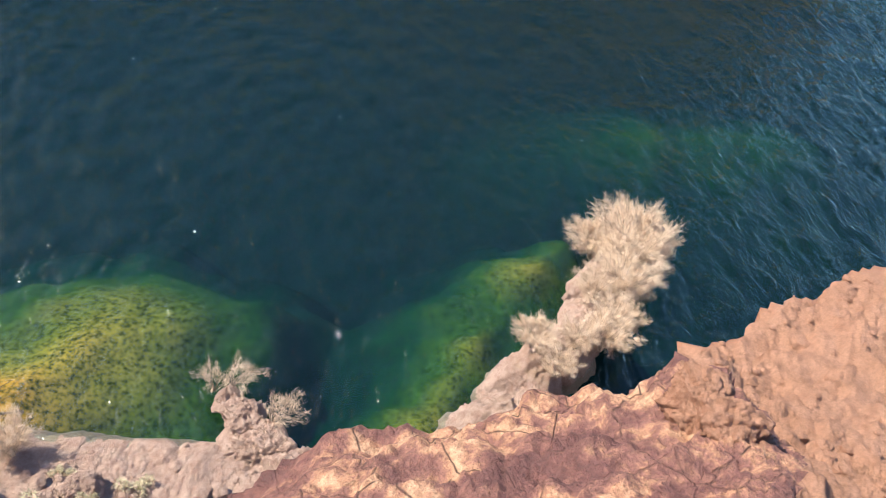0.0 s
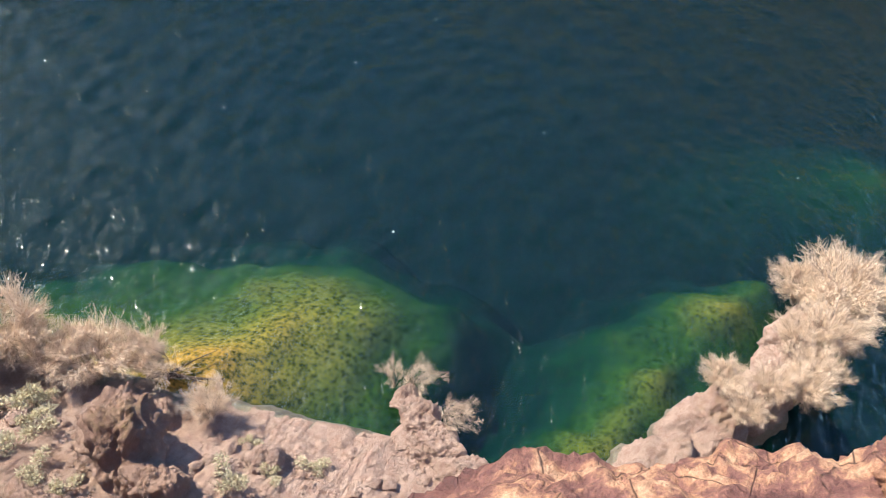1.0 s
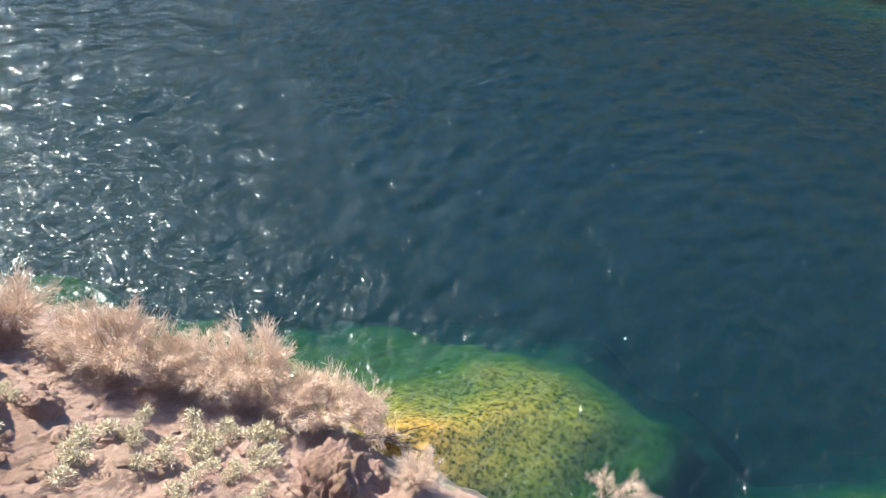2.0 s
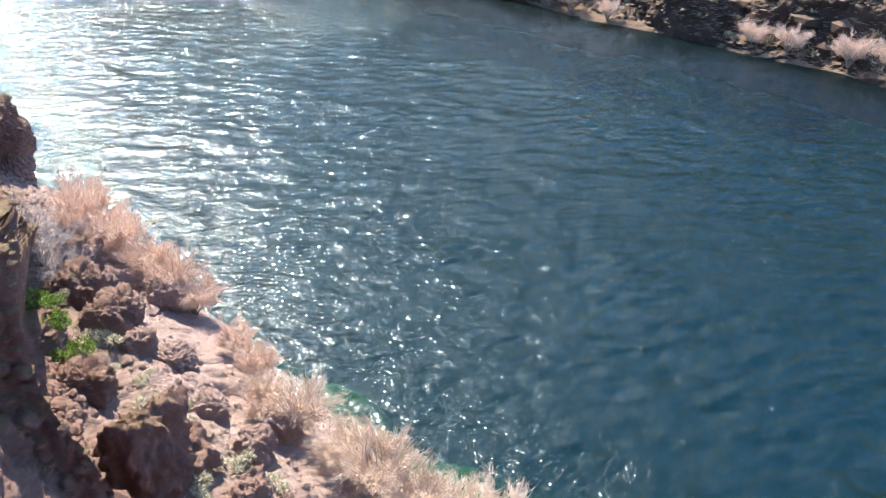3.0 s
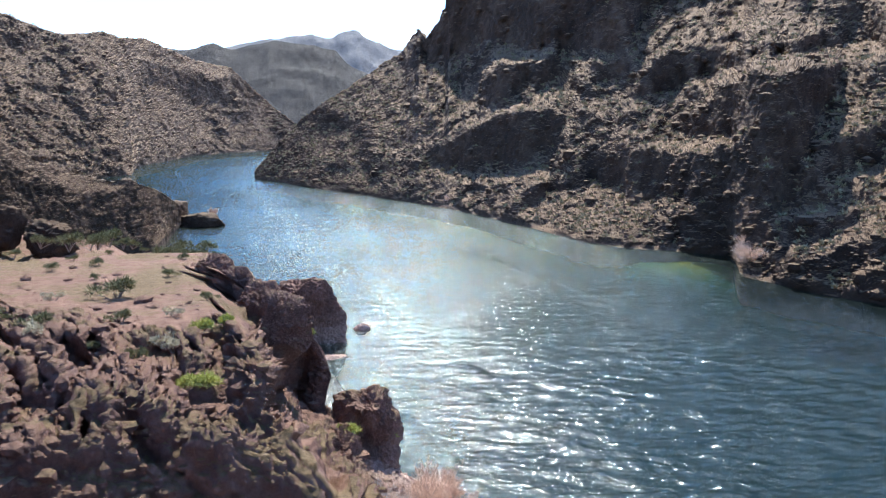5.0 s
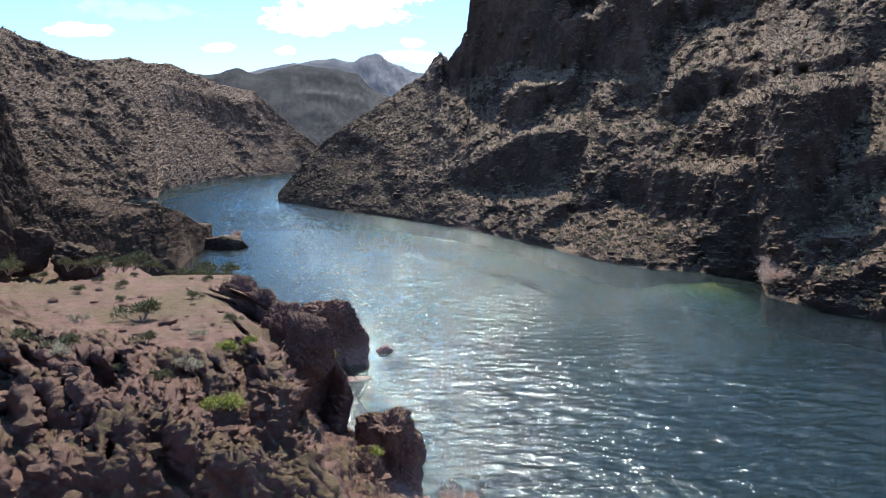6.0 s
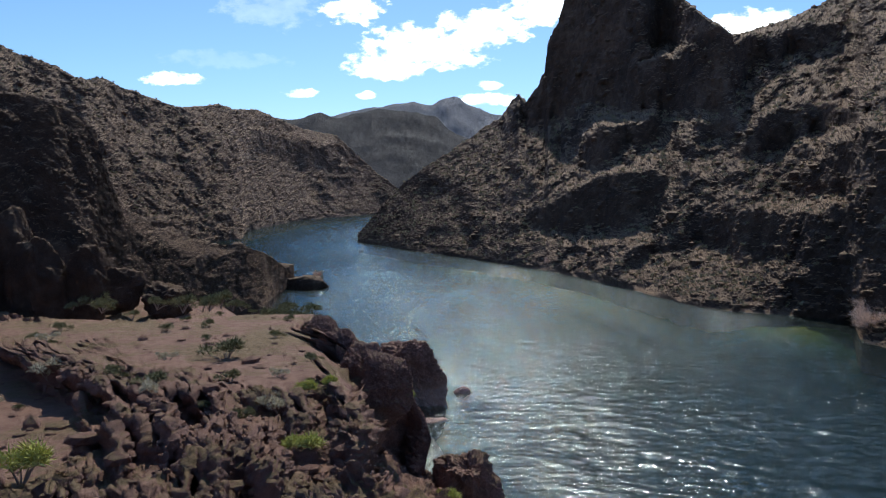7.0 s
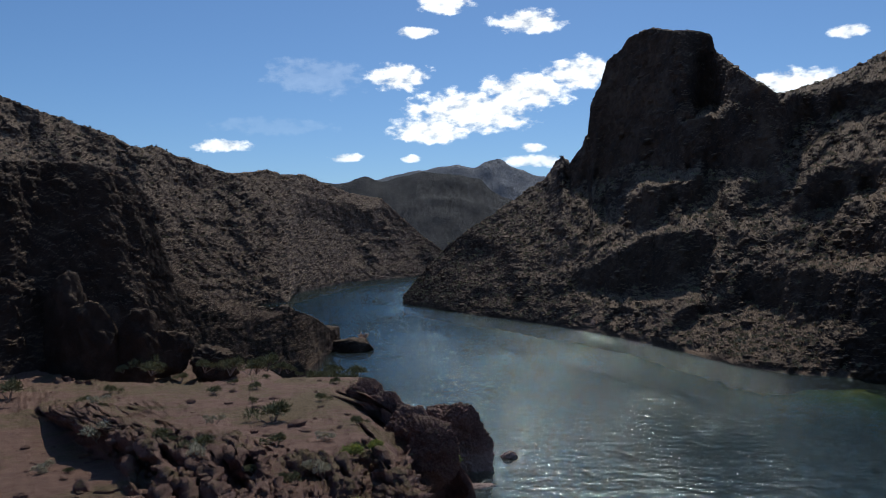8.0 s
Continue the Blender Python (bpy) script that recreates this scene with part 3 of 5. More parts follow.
# across the river: foot, skyline with its butte, sheer dark faces and pale ledges
E_FOOT = [(-2.8, 306, 0), (1.2, 257, 0), (6.6, 218, 0), (15.2, 165, 0), (18.7, 146, 0), (22.1, 137.5, 0), (25.8, 135.6, 0), (29.3, 134, 0), (29.8, 116, 0), (34.3, 108, 0), (38.9, 103.5, 0), (43, 98, 0),
          (48.8, 96, 0), (54.5, 92, 0), (59.5, 92, 0), (62.3, 89.5, 0), (75, 77, 0), (118, 84, 0)]
E_SKY = [(-2.8, -3.3), (-2.2, -2.5), (0.5, 0.4), (3.4, 2.3), (5.0, 3.3), (7.1, 4.7), (7.6, 5.4), (8.2, 6.2), (8.7, 5.6), (9.4, 6.6), (10.0, 7.6), (10.25, 9.6), (11.1, 11.3), (11.35, 12.2), (12.3, 13.0), (12.8, 13.7),
         (14.3, 14.2), (15.6, 13.9), (17.0, 13.8), (17.9, 13.5), (18.3, 12.4), (19.3, 11.5), (20.7, 10.3), (21.4, 9.8), (22.1, 9.4), (23.2, 9.6), (25.1, 10.1), (26.2, 10.5), (28.2, 11.4), (33, 13), (40, 13.5), (60, 13), (118, 14)]
BUTTE = [(7.9, 5.4), (8.3, 6.6), (8.9, 6.2), (10.0, 8.0), (10.1, 14.7), (21.7, 14.7), (21.8, 9.6), (24.0, 8.0), (24.0, 7.6), (22.5, 7.4), (22.6, 5.8), (21.8, 4.8), (17.8, 4.9), (14.4, 5.1), (12.5, 5.4), (11.2, 4.9), (9.2, 4.6)]
E_FACES = [
    BUTTE,
    [(26.4, 0.7), (27.8, 2.3), (29.8, 3.1), (34.2, 3.2), (35.0, 2.2), (33.8, 0.5), (33.4, -1.2), (32.3, -4.8), (31.2, -6.3), (29.6, -8.6), (26.4, -8.6), (25.3, -6.6), (26.8, -5.2), (29.7, -3.7), (29.4, -1.1), (25.5, -0.5)],
    [(22.5, -2.3), (23.4, -1.7), (26.1, -1.9), (27.5, -1.9), (29.6, -1.2), (29.9, -3.7), (26.9, -5.1), (24.3, -5.1), (22.5, -4.6)],
    [(22.0, 1.5), (22.5, 2.3), (25.8, 3.4), (29.5, 4.7), (31.7, 5.3), (35.1, 5.3), (34.9, 4.8), (31.7, 4.4), (29.1, 3.8), (26.1, 2.8), (23.5, 1.5)],
    [(11.4, -0.9), (13.5, 0.7), (16.8, 1.0), (18.1, 0.4), (17.6, -0.9), (15.1, -2.7), (12.5, -2.9), (9.9, -3.0), (8.3, -1.9)],
    [(12.4, 3.2), (14.9, 3.9), (17.2, 4.5), (17.6, 3.5), (16.0, 2.7), (14.5, 1.9), (13.2, 0.9), (12.4, 1.7)],
    [(33.9, -1.2), (37.6, -0.3), (37.7, -2.0), (35.8, -2.4), (34.5, -2.1)], [(32.3, -4.6), (33.1, -3.0), (34.8, -2.3), (35.0, -3.5), (33.6, -4.5)],
    [(29.6, -8.2), (29.9, -6.8), (32.1, -6.4), (34.4, -5.5), (36.8, -5.3), (36.4, -5.8), (34.3, -7.0), (32.7, -7.4), (31.9, -7.4)],
    [(19.2, -3.1), (20.9, -1.6), (22.6, -1.4), (22.5, -4.1), (21.0, -3.9)], [(15.6, -4.5), (18.9, -3.4), (19.2, -4.2), (15.1, -5.6)],
    [(22.0, 8.9), (28.2, 9.9), (28.1, 8.4), (24.7, 7.7), (24.0, 7.3), (22.5, 7.9)], [(19.4, 3.0), (21.7, 4.6), (22.6, 3.8), (21.3, 2.9)], [(22.4, 2.4), (24.8, 4.7), (28.1, 4.9), (28.1, 3.6), (25.7, 2.7), (23.7, 1.9)],
    [(32.4, -9.6), (34.4, -8.2), (36.7, -7.1), (39.6, -6.0), (42.5, -5.3), (42.8, -5.6), (38.7, -7.5), (37.0, -8.9), (35.3, -8.7), (34.2, -11), (32.1, -11)],
    [(35.6, -11), (38.2, -8.9), (39.7, -7.2), (42.2, -6.7), (43.1, -7.9), (46.0, -8.5), (46.4, -9.9), (45.0, -10.4), (42.8, -9.9), (40.4, -9.8), (39.0, -11.2), (37.3, -11.2)],
    [(46.4, -9.4), (48.3, -8.5), (49.9, -8.4), (52.1, -9.0), (52.7, -10.6), (51.0, -12.5), (48.8, -12), (47.3, -11.5), (46.4, -10.3)],
    [(43.4, -5.2), (44.0, -4.4), (48.7, -3.7), (48.8, -4.1), (44.7, -5.2)],
    [(55.1, -8.6), (60.7, -7.6), (64, -8), (64, -10), (61.6, -10.2), (59.4, -11.4), (58.8, -10.7), (55.7, -10.7)], [(53.4, -9.4), (55.1, -8.6), (55.6, -10.4), (53.8, -10.9)],
]
E_TREADS = [
    [(14.5, 7.4), (17.4, 8.7), (20.2, 9.2), (18.8, 8.6), (16.4, 7.9)], [(23.6, -1.6), (24.3, -0.8), (27.9, -0.6), (29.4, -1.1), (27.5, -1.8), (26.1, -1.8)],
    [(24.0, 1.2), (25.9, 2.0), (27.7, 2.7), (29.5, 3.2), (34.2, 3.3), (36.0, 3.6), (37.3, 4.0), (37.2, 5.0), (34.7, 5.0), (31.7, 4.2), (29.1, 3.6), (26.1, 2.5), (23.5, 1.4)],
    [(31.9, -5.5), (33.6, -4.9), (36.4, -5.2), (32.4, -6.2)], [(34.4, -3.3), (37.8, -2.3), (40, -2.5), (37.8, -3.2), (34.7, -4.0)],
    [(9.9, -3.2), (13.3, -3.2), (17.4, -2.9), (17.2, -3.7), (13.3, -4.2), (9.9, -3.7)], [(15.1, -6.0), (18.4, -4.2), (22.0, -4.1), (22.3, -5.1), (25.3, -5.4), (22.1, -7.4), (19.1, -7.8), (15.9, -7.1)],
    [(32.9, -8.5), (35.0, -6.9), (37.9, -5.2), (40.9, -4.7), (39.6, -5.8), (36.7, -7.0), (34.4, -8.1)],
    [(38.9, -7.4), (41.9, -5.8), (48.9, -4.4), (49.8, -7.9), (47.1, -8.7), (46.0, -8.3), (43.0, -7.7), (42.2, -6.6), (39.8, -7.0)],
    [(39.2, -10.8), (40.8, -10.0), (45.0, -10.5), (46.5, -10.5), (47.3, -11.5), (48.5, -11.9), (46.0, -11.7), (40.3, -11.2)],
]
e_az = graded([(-2.8, 40, 640), (40, 66, 200), (66, 118, 60)])
EAST_GRID, e_b, e_e = canyon_slope(e_az, E_FOOT, E_SKY, E_FACES, E_TREADS, 27.0, 300, 31, 9.0, 2.4, 0.3, 1.7)
cell_b, cell_e = (0.25 * (v[:-1, :-1] + v[1:, :-1] + v[1:, 1:] + v[:-1, 1:]) for v in (e_b, e_e))
on_butte = poly_sd(cell_b, cell_e, BUTTE) > 0
east_side = tagged(new("canyon_side_east", grid_mesh("canyon_side_east", EAST_GRID, M_SLOPE, smooth=False, keep=~on_butte)), "dark brown canyon slope with ledges and scree across the river", "canyon side", kind="structure")
butte = tagged(new("butte", grid_mesh("butte", EAST_GRID, M_SLOPE, smooth=False, keep=on_butte)), "dark sheer rock butte rising over the slope", "butte", kind="structure")

# our side: the long gullied slope upriver, and the shaded cliff behind the terrace
W_FOOT = [(-50, 200, 0), (-20, 260, 0), (-10.6, 340, 0), (-10.2, 395, 0), (-6.4, 530, 0), (-1.6, 624, 0), (2.5, 660, 0)]
W_SKY = [(-50, 12), (-27.9, 9.7), (-26.6, 9.2), (-25.1, 8.7), (-23.9, 8.3), (-21.9, 7.7), (-20.5, 6.9), (-18.9, 7.0), (-17.5, 6.3), (-15.8, 5.7), (-14.4, 5.2), (-11.9, 5.5), (-10.9, 5.2), (-9.4, 5.2), (-8.3, 4.7),
         (-6.3, 3.9), (-4.2, 3.5), (-2.9, 2.3), (-1.4, 0.9), (0, -0.2), (2.5, -1.4)]
WEST_GRID, _, _ = canyon_slope(graded([(-50, -29, 60), (-29, 2.5, 520)]), W_FOOT, W_SKY, [[(-10, 4.0), (-7, 3.2), (-4.2, 2.6), (-4.6, 1.2), (-7.4, 1.8), (-9.6, 2.4)]], [], 36.0, 200, 57, 12.0, 3.6, -0.75, 1.6, 28)
west_side = tagged(new("canyon_side_west", grid_mesh("canyon_side_west", WEST_GRID, M_SLOPE, smooth=False)), "dark brown gullied canyon slope on our side", "canyon side", kind="structure")
N_FOOT = [(-75, 60, 12), (-45, 70, 11.5), (-28, 77, 10.5), (-20, 86, 10), (-13.5, 112, 6), (-9.3, 128, 2), (-7.8, 168, 0), (-7.2, 178, -0.5)]
N_SKY = [(-75, 9), (-27.9, 5.8), (-23.2, 5.8), (-20.6, 4.8), (-19.5, 3.7), (-19.2, 1.9), (-18.2, -1.1), (-14.8, -3.2), (-12.8, -3.7), (-10.8, -3.7), (-9.1, -4.4), (-8.0, -5.2), (-7.2, -6.2)]
N_FACES = [[(-75, -6), (-75, 7), (-28, 4.8), (-23, 4.9), (-20.6, 3.8), (-19.8, 1.2), (-18.6, -1.6), (-17, -3.4), (-20, -5.6), (-28, -5.8)], [(-17.2, -3.4), (-13.4, -4.9), (-9, -4.9), (-8.2, -6), (-10, -7.2), (-14, -6.6), (-17, -5.2)]]
CLIFF_GRID, _, _ = canyon_slope(graded([(-75, -31, 60), (-31, -7.2, 380)]), N_FOOT, N_SKY, N_FACES, [[(-18.1, -1.5), (-15.5, -1.7), (-12.5, -3.8), (-11.5, -4.1), (-13.5, -4.5), (-16.9, -2.9)]], 68.0, 170, 83, 4.5, 1.3, -0.4, 2.2, 52)
tagged(new("terrace_cliff", grid_mesh("terrace_cliff", CLIFF_GRID, M_SLOPE, smooth=False)), "dark shaded rock cliff behind the flat terrace", "cliff", kind="structure")

# ---- the terrace and its broken rock front, on our bank ----
T_EDGE = [(-46, 10.5), (-43.4, 9.4), (-39.5, 6.7), (-36, 4.8), (-31.3, 4.3), (-27.8, 4.8), (-26.2, 6.2), (-25.2, 6.1), (-23.8, 4.6), (-21.4, 2.2), (-19, 1.4), (-16.9, 1.9), (-15.7, 1.8), (-13.1, 0.3), (-11.1, -1.8), (-10.4, -3.6), (-9.5, -6.1), (-8.8, -5.9), (-8, -5.6)]
T_TOP = [(-75, -5), (-28, -6.4), (-24, -7.8), (-17.3, -8.6), (-8.8, -8.5), (-5.5, -8.6), (-4, -10.2), (-1.8, -10.9), (0.3, -12.9), (1.9, -15.6), (12, -18)]
T_LIE = [(5, 15.4), (8, 14.3), (12, 12.8), (15, 11.9), (20, 11.9), (26, 11.7), (33, 11.1), (45, 10.7), (60, 10.5), (80, 10.4), (110, 10)]
T_FACES = [
    [(-18.4, -11.6), (-14.6, -12.0), (-13.3, -12.8), (-13.5, -14.0), (-14.2, -14.9), (-15.7, -15.2), (-17.6, -14.1), (-18.5, -13.2)],
    [(-17.1, -17.3), (-15.3, -16.9), (-13.9, -16.1), (-11.6, -16.1), (-10.7, -16.7), (-10.0, -18.4), (-8.1, -19.1), (-7.9, -20.5), (-9.0, -21.9), (-10.6, -20.3), (-12.5, -20.5), (-13.9, -19.5), (-15.4, -18.7)],
    [(-24, -21), (-19.3, -20.4), (-17.1, -20.1), (-15.3, -19.6), (-13.0, -20.7), (-10.3, -21.8), (-9.3, -23.6), (-9.4, -25.7), (-12.0, -29.0), (-16, -29.4), (-24, -26)],
    [(-7.9, -21.3), (-3.5, -20.5), (-3.4, -23.1), (-1.0, -24.5), (2.5, -27.6), (1.8, -28.6), (-0.9, -27.0), (-4.4, -26.0), (-6.3, -24.2), (-8.8, -23.7)],
    [(-5.0, -17.4), (-4.0, -16.8), (-1.9, -17.3), (-1.6, -18.3), (-2.0, -20.5), (-2.8, -20.5), (-4.1, -18.9)], [(-8.2, -21.5), (-6.7, -20.7), (-5.1, -20.4), (-3.6, -20.9), (-3.1, -21.9), (-4.2, -23.2), (-8.5, -22.7)],
    [(-26.1, -8.2), (-25.0, -7.8), (-23.5, -8.0), (-23.2, -8.4), (-25.4, -8.7)],
    [(-24.6, -10.0), (-22.8, -9.7), (-21.3, -10.0), (-19.4, -9.7), (-21.0, -10.5), (-19.0, -11.4), (-18.5, -12.4), (-19.5, -14.2), (-20.8, -13.1), (-22.2, -12.0), (-23.5, -11.2)],
    [(-19.0, -14.9), (-17.6, -14.5), (-15.9, -15.2), (-15.7, -15.8), (-19.3, -15.5)],
    [(-8.9, -24.7), (-4.0, -26.5), (-2.2, -27.8), (1.3, -29.3), (4.2, -29.5), (5, -36), (9, -43), (10, -46), (-14, -46), (-13, -33.2), (-10.4, -30.0)],
]
T_SIDE = [(-4.6, -12.3), (-3, -12.1), (-1.5, -12.5), (0, -13.7), (3, -14.6), (3, -21.5), (9, -24), (9, -26.5), (5.5, -28), (3, -26), (0.8, -22.5), (-1.5, -21.1), (-2.5, -19), (-1.4, -17.6), (-1.9, -17.1), (-2.9, -15.3), (-4.2, -13.2)]
T_SOIL = [[(-34, -6), (-24.4, -8), (-17, -8.5), (-9, -8.4), (-6.4, -9.4), (-5.8, -10.8), (-5.2, -12.6), (-8, -13.6), (-12.6, -13), (-13.4, -12), (-18.3, -11.2), (-19.2, -9.6), (-25, -9)],
          [(-40, -9), (-27, -9.4), (-24.5, -10.8), (-23.4, -12), (-21, -14), (-20.4, -15.6), (-24, -17.5), (-40, -17)]]
rows, ncol = 300, 420
vv = np.interp(np.linspace(0, 1, ncol), [0, 0.1, 1], [0, 0.5, 1])
EL = np.linspace(-46, -8, rows)[:, None] * np.ones((1, ncol))
for _ in range(6):
    AZ = -75 + (np.interp(EL, *zip(*T_EDGE)) + 75) * vv[None, :]
    EL = -46 + (np.interp(AZ, *zip(*T_TOP)) + 46) * np.linspace(0, 1, rows)[:, None]
q = np.stack([AZ.ravel(), EL.ravel() * 1.2, np.zeros(AZ.size)], 1)
inner = np.clip((1 - vv) * 14, 0, 1)[None, :]
A = AZ + (0.5 * fbm(q * 0.8, 4, 301, 0.6)).reshape(AZ.shape) * inner
E = EL + (0.4 * fbm(q * 0.8 + 40, 4, 302, 0.6)).reshape(AZ.shape)
h = (EL + 0.12 * AZ) / 2.3 + (0.9 * fbm(q * 0.3, 3, 303)).reshape(AZ.shape) + (0.3 * fbm(q * 1.2, 3, 304)).reshape(AZ.shape)
cliff, soil_at = np.zeros(AZ.shape), np.zeros(AZ.shape)
for polys, field in ((T_FACES, cliff), (T_SOIL, soil_at)):
    for poly in polys:
        field[:] = np.maximum(field, np.clip(poly_sd(A, E, poly) / 0.2 + 0.5, 0, 1))
rise = np.maximum(stairs(h) * 0.9, stairs(h * 2.7 + 0.4) * 0.7) * (1 - soil_at) * np.clip((-11 - EL) / 4, 0, 1)
lie_r, lie_z = np.linspace(5, 110, 400), np.interp(np.linspace(5, 110, 400), *zip(*T_LIE))
lie_e = np.degrees(np.arctan2(lie_z - LOOKOUT[2], lie_r))
TE = np.tan(np.radians(EL))
side = np.clip(poly_sd(A, E, T_SIDE) / 0.3 + 0.4, 0, 1)  # the cliff beyond the near rocks, over the river
nook = (3.0 * fbm(q * 0.5 + 70, 4, 306, 0.6)).reshape(AZ.shape)
r = np.full(ncol, 15.5)
z = LOOKOUT[2] + r * TE[0]
R = [r]
for k in range(rows - 1):
    te = TE[k + 1]
    want = np.interp(EL[k + 1], lie_e, lie_r)
    slope = np.interp(want, lie_r, np.gradient(lie_z, lie_r))
    t = slope - 0.55 * (want - r) / (0.16 * want) + 1.6 * rise[k]
    high = np.clip((z - np.interp(r, lie_r, lie_z) - 0.9) / 0.5, 0, 1)  # no rock stands much above the lie of the land
    face = cliff[k] * (1 - high) * (cliff[k] > soil_at[k])
    t = t * (1 - face) + (3.2 - 1.8 * rise[k]) * face
    t = np.where((side[k] > 0.5) & (high < 0.5), np.where(r < np.interp(EL[k], [-28, -24, -22], [30, 38, 43]) + nook[k], te + 0.04, 3.6 - 2.2 * rise[k]), t)
    t = np.clip(t, te + 0.05, 4.0)
    nr = (t * r - (z - LOOKOUT[2])) / (t - te)
    nr = np.concatenate([nr[:1], 0.25 * nr[:-2] + 0.5 * nr[1:-1] + 0.25 * nr[2:], nr[-1:]])
    r, z = nr, LOOKOUT[2] + nr * te
    R.append(r)
R = np.stack(R)
a = np.radians(AZ)
G = np.stack([LOOKOUT[0] + R * np.sin(a), LOOKOUT[1] + R * np.cos(a), LOOKOUT[2] + R * TE], 2)
nrm = grid_normals(G)
nrm *= np.where(nrm[:, :, 2:3].mean() < 0, -1, 1)
p = G.reshape(-1, 3)
d = (0.30 * rocky(p, 1.5, 311) + 0.15 * rocky(p, 0.5, 312) + 0.08 * rocky(p, 0.2, 313)).reshape(AZ.shape)
G = G + nrm * (d * (1 - 0.75 * soil_at) * (1 + 1.8 * side) * np.clip((1 - vv) * 40, 0.35, 1)[None, :] * np.where(EL > -12.5, np.clip((1 - vv) * 9, 0.05, 1)[None, :], 1))[:, :, None]
# behind the edges the ground falls away to the low bank and the brush below the cliff
last = G[:, -1]
skirt = [np.stack([last[:, 0] - f * 1.6, last[:, 1] + f * 0.6, last[:, 2] * (1 - f) - 1.0 * f], 1) for f in np.linspace(0.08, 1, 14)]
G = np.concatenate([G, np.stack(skirt, 1)], 1)
back = [G[-1] + np.array([0, dy, dz]) for dy, dz in ((0.4, -1.0), (1.5, -3.5), (3, -7), (4, -11))]
G = np.concatenate([G, np.stack(back, 0)], 0)
TERRACE_GRID = G[:rows, :ncol]
terrace = tagged(new("terrace", grid_mesh("terrace", G, M_BANK)), "flat red-brown soil terrace with a broken dark rock front", "rock terrace", kind="structure")

# ---- far ranges ----


def far_range(name, crest, depth, seed, label, rough, material):
    crest = np.array(crest, float)
    run = spline(crest, [22] * (len(crest) - 1))
    rows = []
    for t in np.linspace(0, 1, 40):
        r = run.copy()
        r[:, 1] += (t - 0.5) * depth
        r[:, 2] *= 1 - abs(t - 0.5) * 2
        rows.append(r)
    G = np.stack(rows, 1)
    p = G.reshape(-1, 3)
    bumps = (rough * (0.7 * ridged(p / (depth * 0.12), 5, seed))).reshape(G.shape[:2])
    crest_row = len(rows) // 2
    bumps = bumps * np.clip(0.35 + np.abs(np.arange(len(rows)) - crest_row) / 6.0, 0.35, 3.0)[None, :]
    G[:, :, 2] += bumps * np.clip(G[:, :, 2] / (run[:, 2].max()), 0.15, 1)
    return tagged(new(name, grid_mesh(name, G, material)), label, "mountains", kind="structure")


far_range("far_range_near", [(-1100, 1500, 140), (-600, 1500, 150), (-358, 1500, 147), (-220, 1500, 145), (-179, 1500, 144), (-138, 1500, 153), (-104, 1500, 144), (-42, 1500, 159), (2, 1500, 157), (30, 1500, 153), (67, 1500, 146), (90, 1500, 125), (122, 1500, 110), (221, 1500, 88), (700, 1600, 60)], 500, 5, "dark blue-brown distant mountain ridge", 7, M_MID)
far_range("far_range_far", [(-1600, 3000, 150), (-574, 3000, 236), (-268, 3000, 271), (-166, 3000, 293), (-70, 3000, 308), (5, 3000, 327), (115, 3000, 319), (156, 3000, 339), (211, 3000, 352), (265, 3000, 310), (332, 3000, 289), (444, 3000, 269), (647, 3000, 235), (1100, 3000, 220)], 1000, 9, "jagged distant mountains, pale blue-grey from painted haze", 16, M_FAR_HAZED)

# ---- builders for loose things ----


def part(name, me, parent, label=""):
    ob = new(name, me)
    ob.parent = parent
    if label:
        ob["label"] = label
    return ob


def mesh_from(name, verts, faces, material, smooth=False):
    me = bpy.data.meshes.new(name)
    me.from_pydata([tuple(v) for v in verts], [], faces)
    me.materials.append(material)
    me.polygons.foreach_set("use_smooth", np.full(len(me.polygons), smooth))
    me.update()
    return me


SPHERES = {}


def sphere(level):
    """Unit icosphere as arrays of places and triangles."""
    if level not in SPHERES:
        b = bmesh.new()
        bmesh.ops.create_icosphere(b, subdivisions=level, radius=1.0)
        b.verts.ensure_lookup_table()
        SPHERES[level] = (np.array([v.co[:] for v in b.verts]), [tuple(v.index for v in f.verts) for f in b.faces])
        b.free()
    return SPHERES[level]


def rock_verts(radii, level, seed, boxy=3.0, size=None, amount=0.5, at=(0, 0, 0), cuts=16):
    """A broken block of rock: a rounded box split along random planes, then roughened by blocks, cracks and chips."""
    d, tris = sphere(level)
    r = np.array(radii, float)
    g = np.random.default_rng(seed + 900)
    rad = (np.abs(d) ** boxy).sum(1) ** (-1 / boxy)
    warp = 1 + 0.10 * fbm(d * 1.6 + seed, 3, seed)
    for k in range(cuts):
        n = g.normal(size=3)
        n[2] *= 0.7
        n /= np.linalg.norm(n)
        c = d @ n
        rad = np.minimum(rad, np.where(c > 0.08, g.uniform(0.72, 1.0) / np.maximum(c, 0.08), 9.0))
    P = d * (rad * warp)[:, None] * r
    size = size or r.mean() * 0.9
    Q = P + np.array(at) + seed * 13.7
    out = P / r**2
    out /= np.linalg.norm(out, axis=1, keepdims=True) + 1e-9
    k = 0.55 * rocky(Q, size, seed) + 0.26 * rocky(Q, size * 0.33, seed + 3) + (0.3 * rocky(Q, size * 0.11, seed + 6) if level >= 5 else 0) + (0.16 * rocky(Q, size * 0.045, seed + 9) if level >= 7 else 0)
    grow = np.where(d[:, 2] < -0.5, 0.4, 1.0)
    return P + out * (k * amount * grow)[:, None], tris


